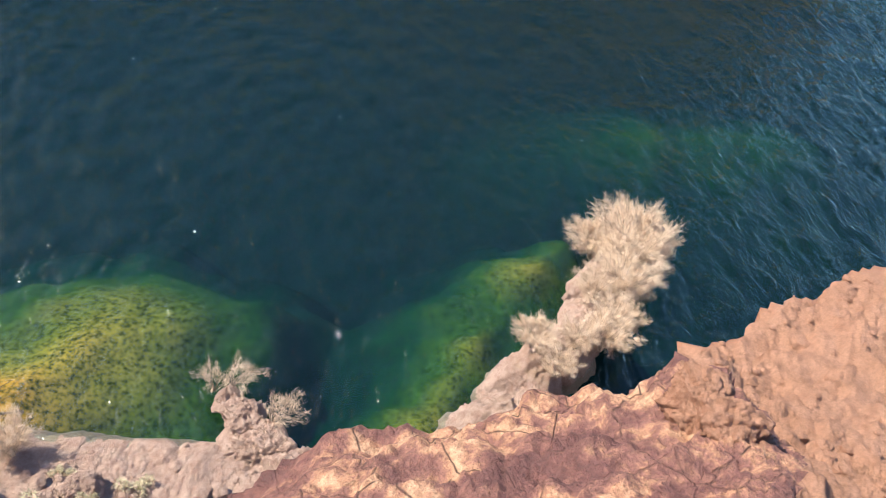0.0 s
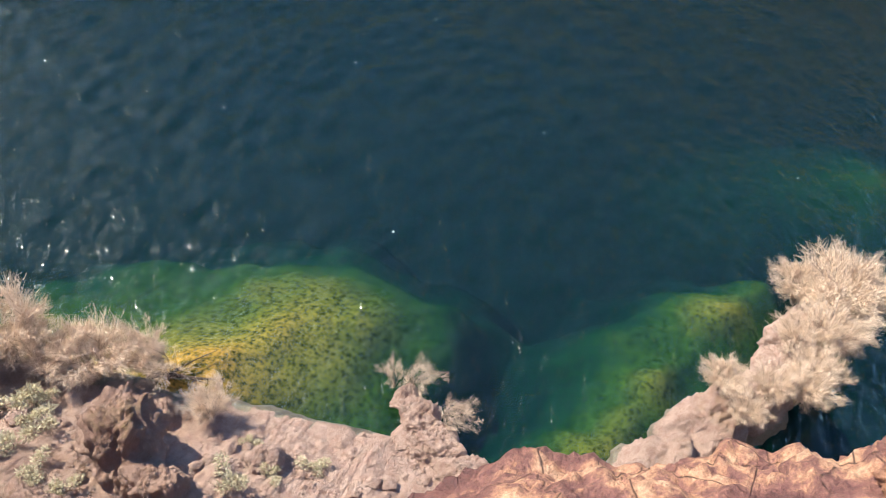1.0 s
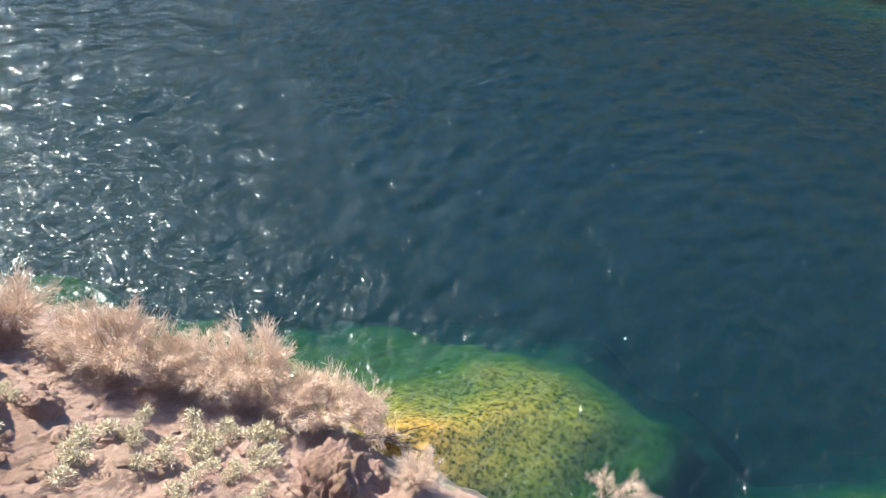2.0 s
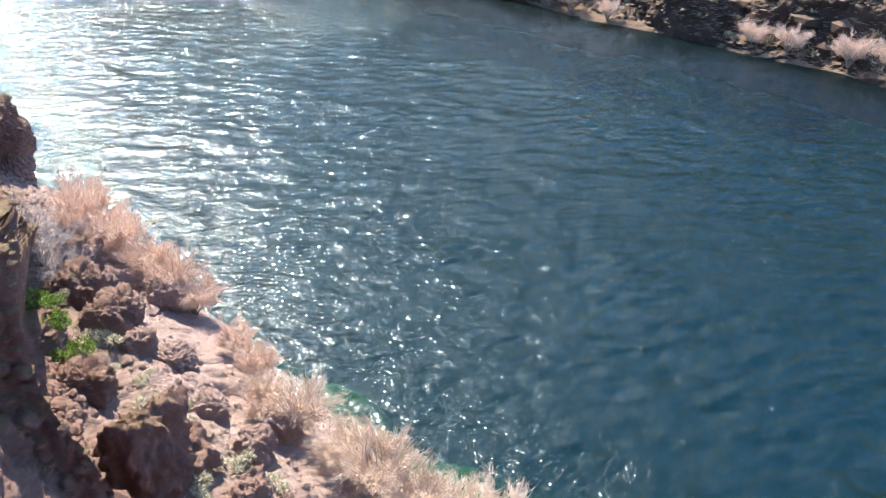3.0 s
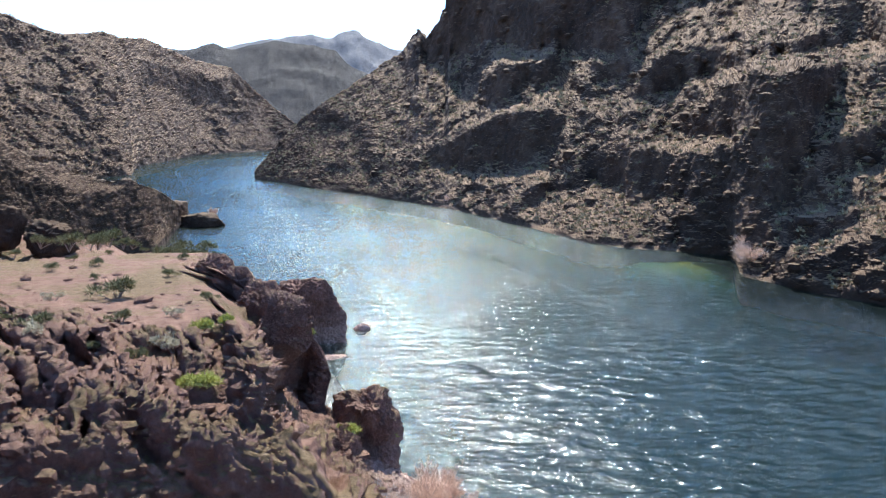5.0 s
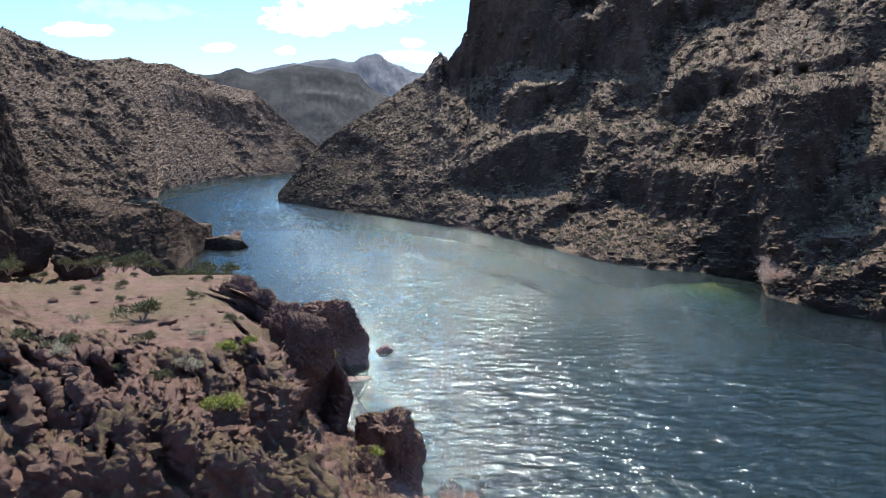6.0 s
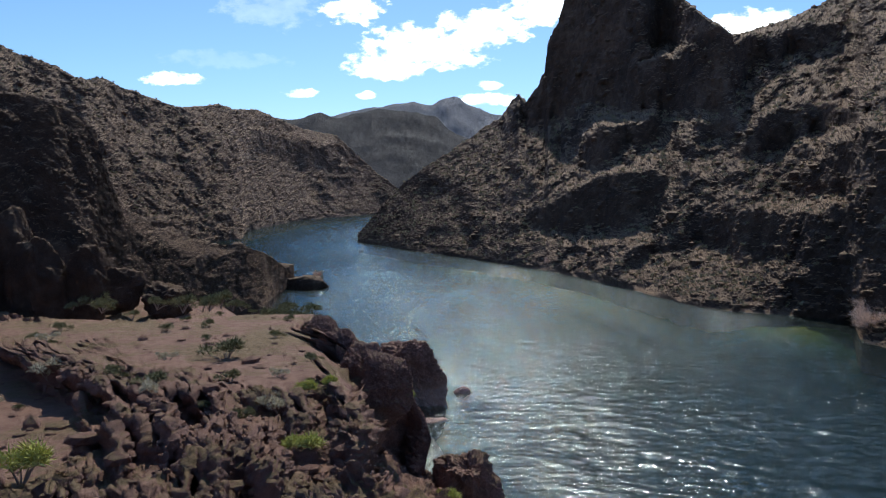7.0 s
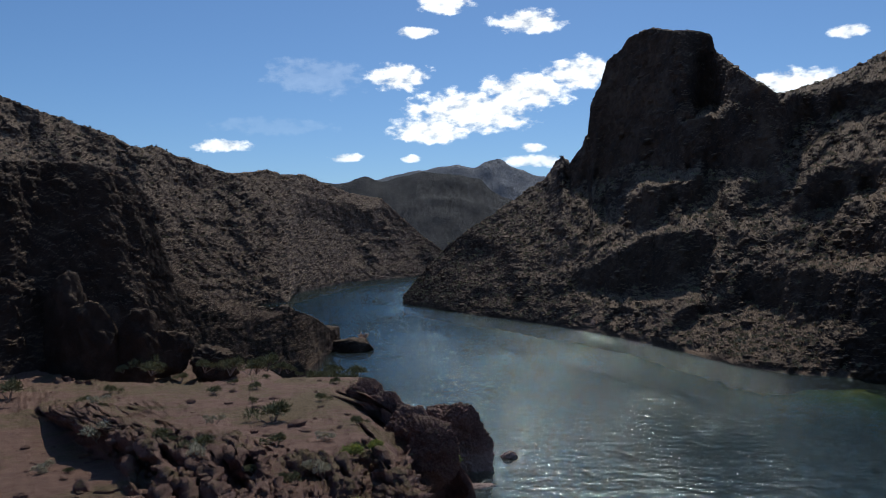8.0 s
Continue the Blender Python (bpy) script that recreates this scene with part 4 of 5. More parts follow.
def rock(name, place, radii, level, seed, material, label, category="rock", boxy=3.0, size=None, amount=0.5, turn=0.0, smooth=True, group="", kind="", cuts=16):
    P, tris = rock_verts(radii, level, seed, boxy, size, amount, cuts=cuts)
    ob = new(name, mesh_from(name, P, tris, material, smooth))
    ob.matrix_world = pose(*place, 0, 0, turn)
    return tagged(ob, label, category, group, kind)


BV = np.concatenate([BANK_GRID[~under], TERRACE_GRID.reshape(-1, 3)])


def bank_z(x, y, lo=-1.0, hi=30.0, r=0.35):
    """Height of our bank near a place in the plan."""
    while r < 6:
        m = (np.abs(BV[:, 0] - x) < r) & (np.abs(BV[:, 1] - y) < r) & (BV[:, 2] > lo) & (BV[:, 2] < hi)
        if m.sum() >= 2:
            return float(np.median(BV[m, 2]))
        r *= 1.6
    return lo


# ---- rocks along the water on our side ----
rng = np.random.default_rng(7)
rock("square_rock", (3.7, 45.6, 0.9), (1.35, 2.0, 3.7), 6, 31, M_BANK, "dark brown square rock knob standing at the waterline", "rock", 6.0, 1.5, 0.7, 12, smooth=False, cuts=5)
rock("square_rock", (1.9, 42.4, 1.4), (1.6, 2.4, 3.0), 6, 32, M_BANK, "brown sloping rock knob beside the waterline", "rock", 3.0, 1.5, 0.8, 0, smooth=False)
rock("river_rock", (1.0, 77.6, 0.7), (2.7, 2.6, 4.7), 6, 33, M_BANK, "dark square rock stack standing in the river edge", "rock", 7.0, 1.8, 0.9, 10, smooth=False, cuts=5)
rock("river_rock", (-4.0, 74.0, 1.4), (3.4, 3.0, 4.6), 5, 34, M_BANK, "dark rock buttress below the flat terrace", "rock", 3.5, 2.4, 0.8, 0, smooth=False)
for k, (x, y, r) in enumerate([(-5.3, 56.5, (1.6, 2.0, 1.3)), (-3.6, 51.5, (1.4, 1.8, 1.5)), (-2.0, 47.8, (1.3, 1.7, 1.6)), (-0.6, 45.0, (1.1, 1.5, 1.9))]):
    rock("rock_outcrop", (x, y, 9.9 - 0.3 * k), r, 6, 140 + k, M_BANK, "reddish brown broken rock at the terrace edge", "rock outcrop", 3.2, 1.0, 0.5, 25 * k, False, "rocks at the terrace edge")
rock("rock_ledge", (2.6, 70.5, 0.0), (1.7, 0.7, 0.22), 4, 35, M_BANK, "low dark wet rock ledge at water level", "rock", 2.6, 0.7, 0.12, 20)
rock("islet", (5.9, 79.8, 0.05), (0.85, 0.6, 0.5), 5, 36, M_BANK, "small dark rock islet in the river", "rock", 2.4, 0.5, 0.2, 0)
rock("rock_spit", (-19.0, 168.0, 0.3), (5.6, 3.2, 2.0), 5, 37, M_SLOPE, "low dark rock spit reaching into the river", "rock", 2.8, 2.2, 0.7, -8)
rock("rock_spit", (-26.0, 186.0, 0.6), (3.2, 3.0, 2.6), 5, 38, M_SLOPE, "dark rock spit with a rounded top", "rock", 2.8, 2.2, 0.7, 0)
for k, (x, y, z, r) in enumerate([(-29.5, 70.0, 11.6, (2.2, 2.0, 4.4)), (-25.8, 71.0, 11.5, (1.6, 1.5, 3.8)), (-26.3, 77.0, 10.8, (3.2, 2.0, 2.0)), (-21.5, 78.5, 9.6, (2.2, 1.6, 1.6)), (-33.0, 74.0, 12.0, (2.4, 2.4, 6.0))]):
    rock("rock_pillar" if r[2] > 3 else "boulder", (x, y, z), r, 5, 50 + k, M_SLOPE, "dark brown rock standing at the foot of the cliff", "rock", 2.8, 1.6, 0.55, 20 * k, True, "rocks at the cliff foot")

# ---- the rocks at our feet ----
for k, (x, y, z, size) in enumerate([(4.10, -2.42, 15.96, 0.20), (3.92, -2.40, 15.97, 0.24), (3.80, -2.52, 15.98, 0.26), (3.62, -2.50, 16.04, 0.17), (3.74, -2.68, 15.96, 0.15)]):
    rock("foreground_rock", (x, y, z), (size, size * 0.75, size * 0.7), 5, 62 + k, M_PALE, "lumpy orange rock wedged in a crack of the slab", "rock", 2.6, size * 0.8, size * 0.45, 40 * k, True, "lumpy rocks in the crack")
rock("foreground_rock", (5.9, -3.5, bank_z(5.9, -3.5, 12, 18, 0.2) + 0.03), (0.13, 0.09, 0.07), 4, 65, M_PALE, "loose pale stone on the cliff edge", "rock", 2.4, 0.2, 0.05, 10)

# ---- the bushy rock spit under the cliff ----
for k, (x, y, r) in enumerate([(15.9, -4.6, (1.7, 1.0, 1.5)), (17.8, -6.0, (1.7, 1.1, 1.7)), (19.8, -7.6, (1.5, 1.0, 1.3)), (21.6, -8.6, (1.5, 0.9, 1.1)), (23.2, -9.0, (1.4, 0.9, 0.9)), (24.6, -9.8, (1.2, 0.8, 0.7))]):
    rock("spit_rock", (x, y, -0.1), r, 5, 80 + k, M_BANK, "whitened crusted rock of a narrow spit in green water", "rock", 2.6, 0.9, 0.35, -35, True, "rocks of the bushy spit")
for k, (x, y, r) in enumerate([(15.5, 2.8, (0.5, 0.4, 0.3)), (15.0, 2.2, (0.7, 0.6, 0.4)), (14.2, 1.4, (0.9, 0.7, 0.45)), (13.4, 0.5, (0.9, 0.7, 0.5)), (10.7, 8.9, (0.9, 1.5, 1.4)), (9.9, 7.4, (0.6, 0.8, 0.7)), (8.9, 21.0, (0.7, 0.8, 0.8)), (7.6, 20.0, (0.6, 0.6, 0.6)),
                               (5.4, 19.6, (1.2, 0.8, 0.7)), (4.0, 18.6, (1.2, 1.3, 2.4)), (8.0, 30.5, (0.9, 0.8, 0.9)), (5.6, 28.6, (0.9, 0.8, 0.8)), (4.8, 30.6, (1.0, 0.9, 1.0)), (5.2, 33.4, (0.9, 0.9, 1.0)), (3.6, 24.0, (0.8, 0.8, 0.7)),
                               (9.0, 6.0, (0.6, 0.5, 0.4)), (11.9, 5.6, (0.5, 0.4, 0.3)), (8.2, 9.6, (0.6, 0.7, 0.4)), (12.4, 8.9, (0.5, 0.4, 0.3)), (6.6, 17.6, (0.8, 0.6, 0.6)), (7.9, 17.0, (0.5, 0.4, 0.4)), (6.9, 25.6, (0.7, 0.6, 0.5)), (5.8, 26.4, (0.6, 0.5, 0.6)), (4.8, 27.6, (0.8, 0.6, 0.9)), (6.2, 31.6, (0.7, 0.7, 0.7)), (7.2, 22.6, (0.7, 0.5, 0.5))]):
    z = max(bank_z(x, y, -0.5, 6), 0)
    rock("boulder", (x, y, z + r[2] * 0.25), r, 5, 100 + k, M_BANK, "reddish brown boulder on the low bank", "boulder", 4.0, 0.6, 0.6 * min(r), 31 * k, True, "boulders on the low bank")

# ---- plants ----


def twig_material(name, a, b, rough=0.9):
    k = Mat(name)
    oi = k.node("ShaderNodeObjectInfo")
    g = k.node("ShaderNodeNewGeometry")
    f = k.math("ADD", k.math("MULTIPLY", g.outputs["Random Per Island"], 0.75), k.math("MULTIPLY", oi.outputs["Random"], 0.25))
    return k.finish(k.mix(f, a, b), rough, None, 0.1)


M_TWIG = twig_material("tamarisk_twigs", (0.52, 0.385, 0.29), (0.82, 0.67, 0.53))
M_TWIG_RUST = twig_material("rusty_tamarisk_twigs", (0.58, 0.40, 0.30), (0.86, 0.68, 0.54))
M_STEM = twig_material("grey_stems", (0.20, 0.15, 0.125), (0.36, 0.29, 0.25))
M_BARE = twig_material("bare_grey_twigs", (0.42, 0.36, 0.33), (0.62, 0.55, 0.5))
M_PALE_LEAF = twig_material("bleached_leaves", (0.42, 0.38, 0.25), (0.68, 0.62, 0.46))
M_GREEN_LEAF = twig_material("green_leaves", (0.10, 0.16, 0.03), (0.26, 0.34, 0.07))
M_OLIVE_LEAF = twig_material("olive_leaves", (0.13, 0.13, 0.06), (0.30, 0.28, 0.15))
M_STRAW_LEAF = twig_material("straw_leaves", (0.22, 0.19, 0.11), (0.42, 0.35, 0.22))
M_YELLOW_LEAF = twig_material("yellow_green_leaves", (0.34, 0.36, 0.08), (0.6, 0.58, 0.2))


def blades(starts, ways, lengths, widths, r):
    """Thin pointed blades as single triangles."""
    n = len(starts)
    side = np.cross(ways, r.normal(size=(n, 3)))
    side /= np.linalg.norm(side, axis=1, keepdims=True) + 1e-9
    a, b = starts - side * widths[:, None] / 2, starts + side * widths[:, None] / 2
    c = starts + ways * lengths[:, None]
    V = np.stack([a, b, c], 1).reshape(-1, 3)
    return V, [(3 * i, 3 * i + 1, 3 * i + 2) for i in range(n)]


def tubes(paths, radii, sides=4):
    V, F = [], []
    for P, rads in zip(paths, radii):
        base = len(V)
        for i, (p, rr) in enumerate(zip(P, rads)):
            d = P[min(i + 1, len(P) - 1)] - P[max(i - 1, 0)]
            d = d / (np.linalg.norm(d) + 1e-9)
            u = np.cross(d, (0.3, 0.9, 0.2))
            u /= np.linalg.norm(u) + 1e-9
            w = np.cross(d, u)
            for s in range(sides):
                a = 2 * np.pi * s / sides
                V.append(p + rr * (np.cos(a) * u + np.sin(a) * w))
        for i in range(len(P) - 1):
            for s in range(sides):
                t = (s + 1) % sides
                F.append((base + i * sides + s, base + i * sides + t, base + (i + 1) * sides + t, base + (i + 1) * sides + s))
    return V, F


def plumed_bush(name, seed, height, spread, stems, sprays, leaf, stem, label, lean=0.0, fine=1.0):
    """A feathery bush: arching stems, side branches and sprays of fine twigs."""
    r = np.random.default_rng(seed)
    root = new(name)
    paths, rads, S, W, LN = [], [], [], [], []
    for i in range(stems):
        a = 2 * np.pi * (i + r.uniform(-0.3, 0.3)) / stems
        out = np.array([np.cos(a), np.sin(a), 0]) * spread * r.uniform(0.45, 1.0)
        top = np.array([out[0] + lean * height, out[1], height * r.uniform(0.65, 1.0)])
        bend = np.array([out[0] * 0.25, out[1] * 0.25, height * 0.45]) + r.normal(size=3) * 0.06 * height
        t = np.linspace(0, 1, 6)[:, None]
        P = (1 - t) ** 2 * (out * 0.06) + 2 * t * (1 - t) * bend + t**2 * top
        paths.append(P), rads.append(np.linspace(0.035, 0.008, 6) * height / 2)
        for b in range(5):
            s = r.uniform(0.35, 0.95)
            o = (1 - s) ** 2 * (out * 0.06) + 2 * s * (1 - s) * bend + s**2 * top
            dirn = (top - bend) / np.linalg.norm(top - bend) + r.normal(size=3) * 0.55
            dirn[2] = abs(dirn[2]) * 0.8 + 0.15
            dirn /= np.linalg.norm(dirn)
            ln = height * r.uniform(0.22, 0.45)
            Q = o + dirn * ln * np.linspace(0, 1, 3)[:, None] + np.array([0, 0, -0.05 * ln]) * (np.linspace(0, 1, 3)[:, None] ** 2)
            paths.append(Q), rads.append(np.array([0.014, 0.009, 0.004]) * height / 2)
            n = int(sprays * 1.9)
            tt = r.uniform(0.1, 1.1, n)[:, None]
            S.append(o + dirn * ln * tt + r.normal(size=(n, 3)) * 0.045 * height)
            w = dirn + r.normal(size=(n, 3)) * 0.55
            W.append(w / np.linalg.norm(w, axis=1, keepdims=True))
            LN.append(height * r.uniform(0.07, 0.19, n))
    V, F = tubes(paths, rads)
    part("stem_frame", mesh_from("stem_frame", V, F, stem), root, "grey woody stems")
    S, W, LN = np.concatenate(S), np.concatenate(W), np.concatenate(LN)
    V, F = blades(S, W, LN, LN * 0.036 * fine + 0.003, r)
    part("crown", mesh_from("crown", V, F, leaf), root)
    return tagged(root, label, "bush")


def clump_bush(name, seed, height, spread, count, leaf, label, width=0.03):
    """A low rounded desert shrub: a dense dome of small leafy shoots over a few short stems."""
    r = np.random.default_rng(seed)
    root = new(name)
    lobes = r.normal(size=(6, 3)) * (spread * 0.4, spread * 0.4, height * 0.12) + (0, 0, height * 0.45)
    k = r.integers(0, 6, count)
    d = r.normal(size=(count, 3))
    d[:, 2] = np.abs(d[:, 2]) * 0.9 + 0.1
    d /= np.linalg.norm(d, axis=1, keepdims=True)
    S = lobes[k] + d * (spread * 0.45, spread * 0.45, height * 0.42) * r.uniform(0.45, 1.0, count)[:, None]
    S[:, 2] = np.maximum(S[:, 2], 0.02)
    w = d + r.normal(size=(count, 3)) * 0.6
    w /= np.linalg.norm(w, axis=1, keepdims=True)
    V, F = blades(S, w, height * r.uniform(0.12, 0.3, count), np.full(count, width), r)
    part("crown", mesh_from("crown", V, F, leaf), root)
    paths = [np.array([(0, 0, -0.1), l * 0.6, l]) for l in lobes]
    V, F = tubes(paths, [np.array([0.02, 0.014, 0.006])] * 6)
    part("stem_frame", mesh_from("stem_frame", V, F, M_STEM), root, "short woody stems")
    return tagged(root, label, "shrub")


def plant_copies(source, spots, group):
    """Put the first spot's plant, then copies: x, y, z, size, turn."""
    source["group"] = group
    for i, (x, y, z, s, turn) in enumerate(spots):
        m = pose(x, y, z, 0, 0, turn) @ Matrix.Diagonal((s, s, s * (0.92 + 0.16 * ((i * 7) % 5) / 4), 1))
        if i == 0:
            source.matrix_world = m
        else:
            c = copy_thing(source, m)
            c.scale = m.to_scale()


def on_bank(x, y, sink=0.06, lo=-0.3, hi=6.0):
    return max(bank_z(x, y, lo, hi), 0.02) - sink


PINK = "leafless pale pink-beige tamarisk bush on the river edge"
t_a = plumed_bush("tamarisk_bush", 11, 2.0, 1.15, 22, 62, M_TWIG, M_STEM, PINK)
t_b = plumed_bush("tamarisk_bush", 12, 2.0, 1.0, 18, 62, M_TWIG, M_STEM, PINK, 0.15)
t_c = plumed_bush("tamarisk_bush", 13, 2.2, 1.2, 20, 60, M_TWIG_RUST, M_STEM, "leafless rusty-beige tamarisk bush on the river edge", 0.1)
t_d = plumed_bush("tamarisk_bush", 14, 1.6, 0.8, 6, 26, M_TWIG, M_STEM, "thin leafless pale tamarisk with open twigs", 0.3)
t_e = plumed_bush("bare_bush", 15, 1.8, 1.2, 16, 20, M_BARE, M_BARE, "bare grey twiggy bush at the cliff foot")
plant_copies(t_a, [(x, y, on_bank(x, y) + dz, s, tr) for x, y, s, tr, dz in
                   [(25.1, -8.9, 0.8, 45, 0.0), (26.0, -10.2, 0.8, 75, 0.0), (24.8, -10.2, 1.05, 10, 0.2), (22.9, -9.9, 0.7, 130, 0.2), (19.3, -8.4, 0.6, 170, 0.8), (18.6, -7.3, 0.5, 270, 1.3), (20.9, -9.3, 0.55, 70, 0.4), (25.4, -10.9, 0.75, 80, 0.1), (24.0, -9.9, 0.85, 150, 0.4), (22.3, -9.4, 0.75, 220, 0.6), (20.4, -8.8, 0.6, 300, 0.9), (18.4, -5.9, 0.5, 40, 1.2),
                    (12.7, 13.6, 0.95, 0, 0), (13.1, 11.3, 0.85, 120, 0), (10.6, 17.2, 1.0, 60, 0), (11.8, 14.8, 0.9, 200, 0), (9.6, 21.0, 0.85, 260, 0)]], "tamarisks along the bank")
plant_copies(t_b, [(x, y, on_bank(x, y) + dz, s, tr) for x, y, s, tr, dz in
                   [(21.6, -8.4, 0.7, 0, 0.7), (24.3, -10.9, 0.8, 60, 0.1), (25.6, -9.9, 0.6, 170, 0.0), (17.3, -6.6, 0.5, 100, 1.1), (11.3, 15.9, 0.85, 200, 0), (12.5, 12.4, 0.75, 320, 0), (12.8, 7.6, 0.5, 30, 0), (13.7, 10.0, 0.65, 90, 0),
                    (10.1, 18.8, 0.8, 250, 0), (8.9, 22.6, 0.6, 10, 0)]], "tamarisks along the bank")
plant_copies(t_c, [(x, y, on_bank(x, y), s, tr) for x, y, s, tr in
                   [(6.2, 38.4, 1.0, 0), (6.9, 36.8, 0.95, 70), (7.4, 35.0, 0.95, 140), (8.1, 33.0, 0.85, 210), (8.4, 31.4, 0.8, 280), (8.9, 29.9, 0.75, 15), (6.6, 39.6, 0.8, 45), (5.6, 37.0, 0.8, 330), (9.3, 26.4, 0.55, 20), (9.4, 24.2, 0.6, 100), (8.9, 22.0, 0.6, 160), (4.0, 45.6, 0.4, 60)]],
             "rusty tamarisks along the bank")
plant_copies(t_d, [(x, y, on_bank(x, y), s, tr) for x, y, s, tr in [(16.2, 2.8, 0.75, 250), (15.9, 3.3, 0.5, 70), (14.9, 1.4, 0.7, 300), (13.7, 9.4, 0.9, 180), (10.4, 19.9, 0.7, 20)]], "thin tamarisks along the bank")
plant_copies(t_e, [(x, y, on_bank(x, y), s, tr) for x, y, s, tr in [(3.9, 33.2, 1.0, 0), (4.4, 31.6, 0.8, 90), (3.6, 34.6, 0.9, 200), (13.0, 8.2, 0.4, 30), (11.6, 13.8, 0.5, 60)]] + [(-2.6, 12.4, bank_z(-2.6, 12.4, 8, 16) - 0.1, 0.45, 20)], "bare bushes on the bank")

s_pale = clump_bush("desert_shrub", 21, 0.55, 0.5, 900, M_PALE_LEAF, "bleached pale straw-coloured desert shrub on red soil")
s_green = clump_bush("desert_shrub", 22, 0.6, 0.5, 900, M_GREEN_LEAF, "bright green leafy shrub at the cliff foot")
s_olive = clump_bush("desert_shrub", 23, 0.6, 0.55, 800, M_OLIVE_LEAF, "olive-grey desert shrub among rocks")
s_yellow = clump_bush("desert_shrub", 24, 0.6, 0.5, 900, M_YELLOW_LEAF, "yellow-green shrub growing from the rock")
pale_spots = [(11.3, 11.6, 0.9, 0), (10.6, 11.2, 0.8, 1), (9.8, 11.2, 0.9, 2), (9.3, 10.3, 0.8, 3), (10.9, 6.1, 0.9, 4), (12.3, 4.4, 0.7, 5), (6.6, 19.3, 1.1, 6), (4.9, 17.7, 1.2, 7), (6.1, 16.6, 1.0, 8), (7.5, 18.0, 0.9, 9), (8.1, 15.1, 1.1, 10),
              (9.0, 14.4, 1.0, 11), (10.1, 13.2, 1.2, 12), (10.9, 12.3, 1.2, 13), (8.6, 13.2, 1.0, 14), (7.0, 14.6, 1.1, 15), (9.6, 12.4, 0.9, 16), (4.7, 26.6, 1.1, 17), (4.2, 24.8, 0.9, 18), (5.4, 24.2, 0.8, 19), (4.9, 22.4, 0.9, 20), (6.4, 23.0, 0.7, 21),
              (3.6, 29.6, 0.9, 22), (11.5, 5.2, 0.6, 23), (12.4, 6.2, 0.5, 24), (9.1, 9.4, 0.7, 25), (8.4, 11.8, 1.0, 26), (5.8, 21.2, 0.8, 27)]
plant_copies(s_pale, [(x, y, on_bank(x, y), s, k * 47) for x, y, s, k in pale_spots] + [(x, y, bank_z(x, y, 8, 16) - 0.05, s, k * 31) for x, y, s, k in
             [(-15.8, 38.4, 1.5, 1), (-4.7, 32.4, 1.0, 2), (-5.3, 33.6, 0.9, 6), (-17.2, 36.0, 0.9, 7), (-9.0, 30.4, 0.8, 8), (-5.8, 40.8, 0.9, 3), (-12.4, 45.2, 0.9, 4), (-20.6, 50.0, 1.0, 5)]], "pale desert shrubs")
plant_copies(s_green, [(x, y, on_bank(x, y), s, k * 53) for x, y, s, k in [(10.0, 7.9, 0.9, 0), (9.6, 7.3, 0.8, 1), (2.9, 29.0, 1.1, 2), (3.0, 27.8, 1.2, 3), (3.2, 26.6, 1.1, 4), (3.8, 26.0, 1.0, 5), (3.0, 25.2, 0.9, 6), (3.4, 28.4, 0.9, 7)]], "green shrubs")
plant_copies(s_yellow, [(2.4, 43.0, 3.4, 1.5, 0), (-3.8, 33.7, bank_z(-3.8, 33.7, 8, 14), 1.1, 40), (-3.0, 34.4, bank_z(-3, 34.4, 8, 14), 0.9, 80), (4.9, 45.0, 2.2, 1.2, 120), (-10.5, 23.6, bank_z(-10.5, 23.6, 8, 15), 1.8, 60), (-2.8, 24.8, bank_z(-2.8, 24.8, 8, 15), 1.2, 15), (-3.4, 25.4, bank_z(-3.4, 25.4, 8, 15), 0.9, 95), (-0.2, 58, bank_z(-0.2, 58, 0, 8), 1.6, 200), (0.4, 72.5, 1.2, 2.0, 10)], "yellow-green shrubs")
olive = [(-9.6, 46.6, 2.2), (-29.6, 57.0, 2.4), (-25.5, 43.0, 2.6), (-24.6, 42.4, 2.0), (-38.5, 79.0, 3.0), (-36.0, 80.0, 2.6)]
for k in range(46):
    x = rng.uniform(-30, -7)
    olive.append((x, 70.5 + rng.normal() * 2.2 - (x + 18) * 0.12, rng.uniform(1.0, 2.6)))
for k in range(26):
    olive.append((rng.uniform(-24, -4), rng.uniform(28, 66), rng.uniform(0.5, 1.2)))
plant_copies(s_olive, [(x, y, bank_z(x, y, 6, 16) - 0.06, s, k * 61) for k, (x, y, s) in enumerate(olive)], "olive desert shrubs")

# ---- scattered stones and scrub, past counting ----


def scatter_mesh(name, places, sizes, level, seed, material, stretch=(1, 1, 0.7)):
    """Many small rocks joined into one mesh."""
    d, tris = sphere(level)
    tris = np.array(tris)
    r = np.random.default_rng(seed)
    V, F = [], []
    variants = [d * (1 + 0.45 * (cells(d * 1.1 + 9 * k, k)[2] - 0.5) + 0.12 * fbm(d * 3 + k, 2, k))[:, None] for k in range(8)]
    for i, (p, s) in enumerate(zip(places, sizes)):
        a = r.uniform(0, 6.28)
        c, sn = np.cos(a), np.sin(a)
        q = variants[i % 8] * s * np.array(stretch) * r.uniform(0.7, 1.3, 3)
        q = np.stack([q[:, 0] * c - q[:, 1] * sn, q[:, 0] * sn + q[:, 1] * c, q[:, 2]], 1)
        V.append(q + p)
        F.append(tris + i * len(d))
    V, F = np.concatenate(V), np.concatenate(F)
    me = bpy.data.meshes.new(name)
    me.from_pydata(V.tolist(), [], F.tolist())
    me.materials.append(material)
    return me


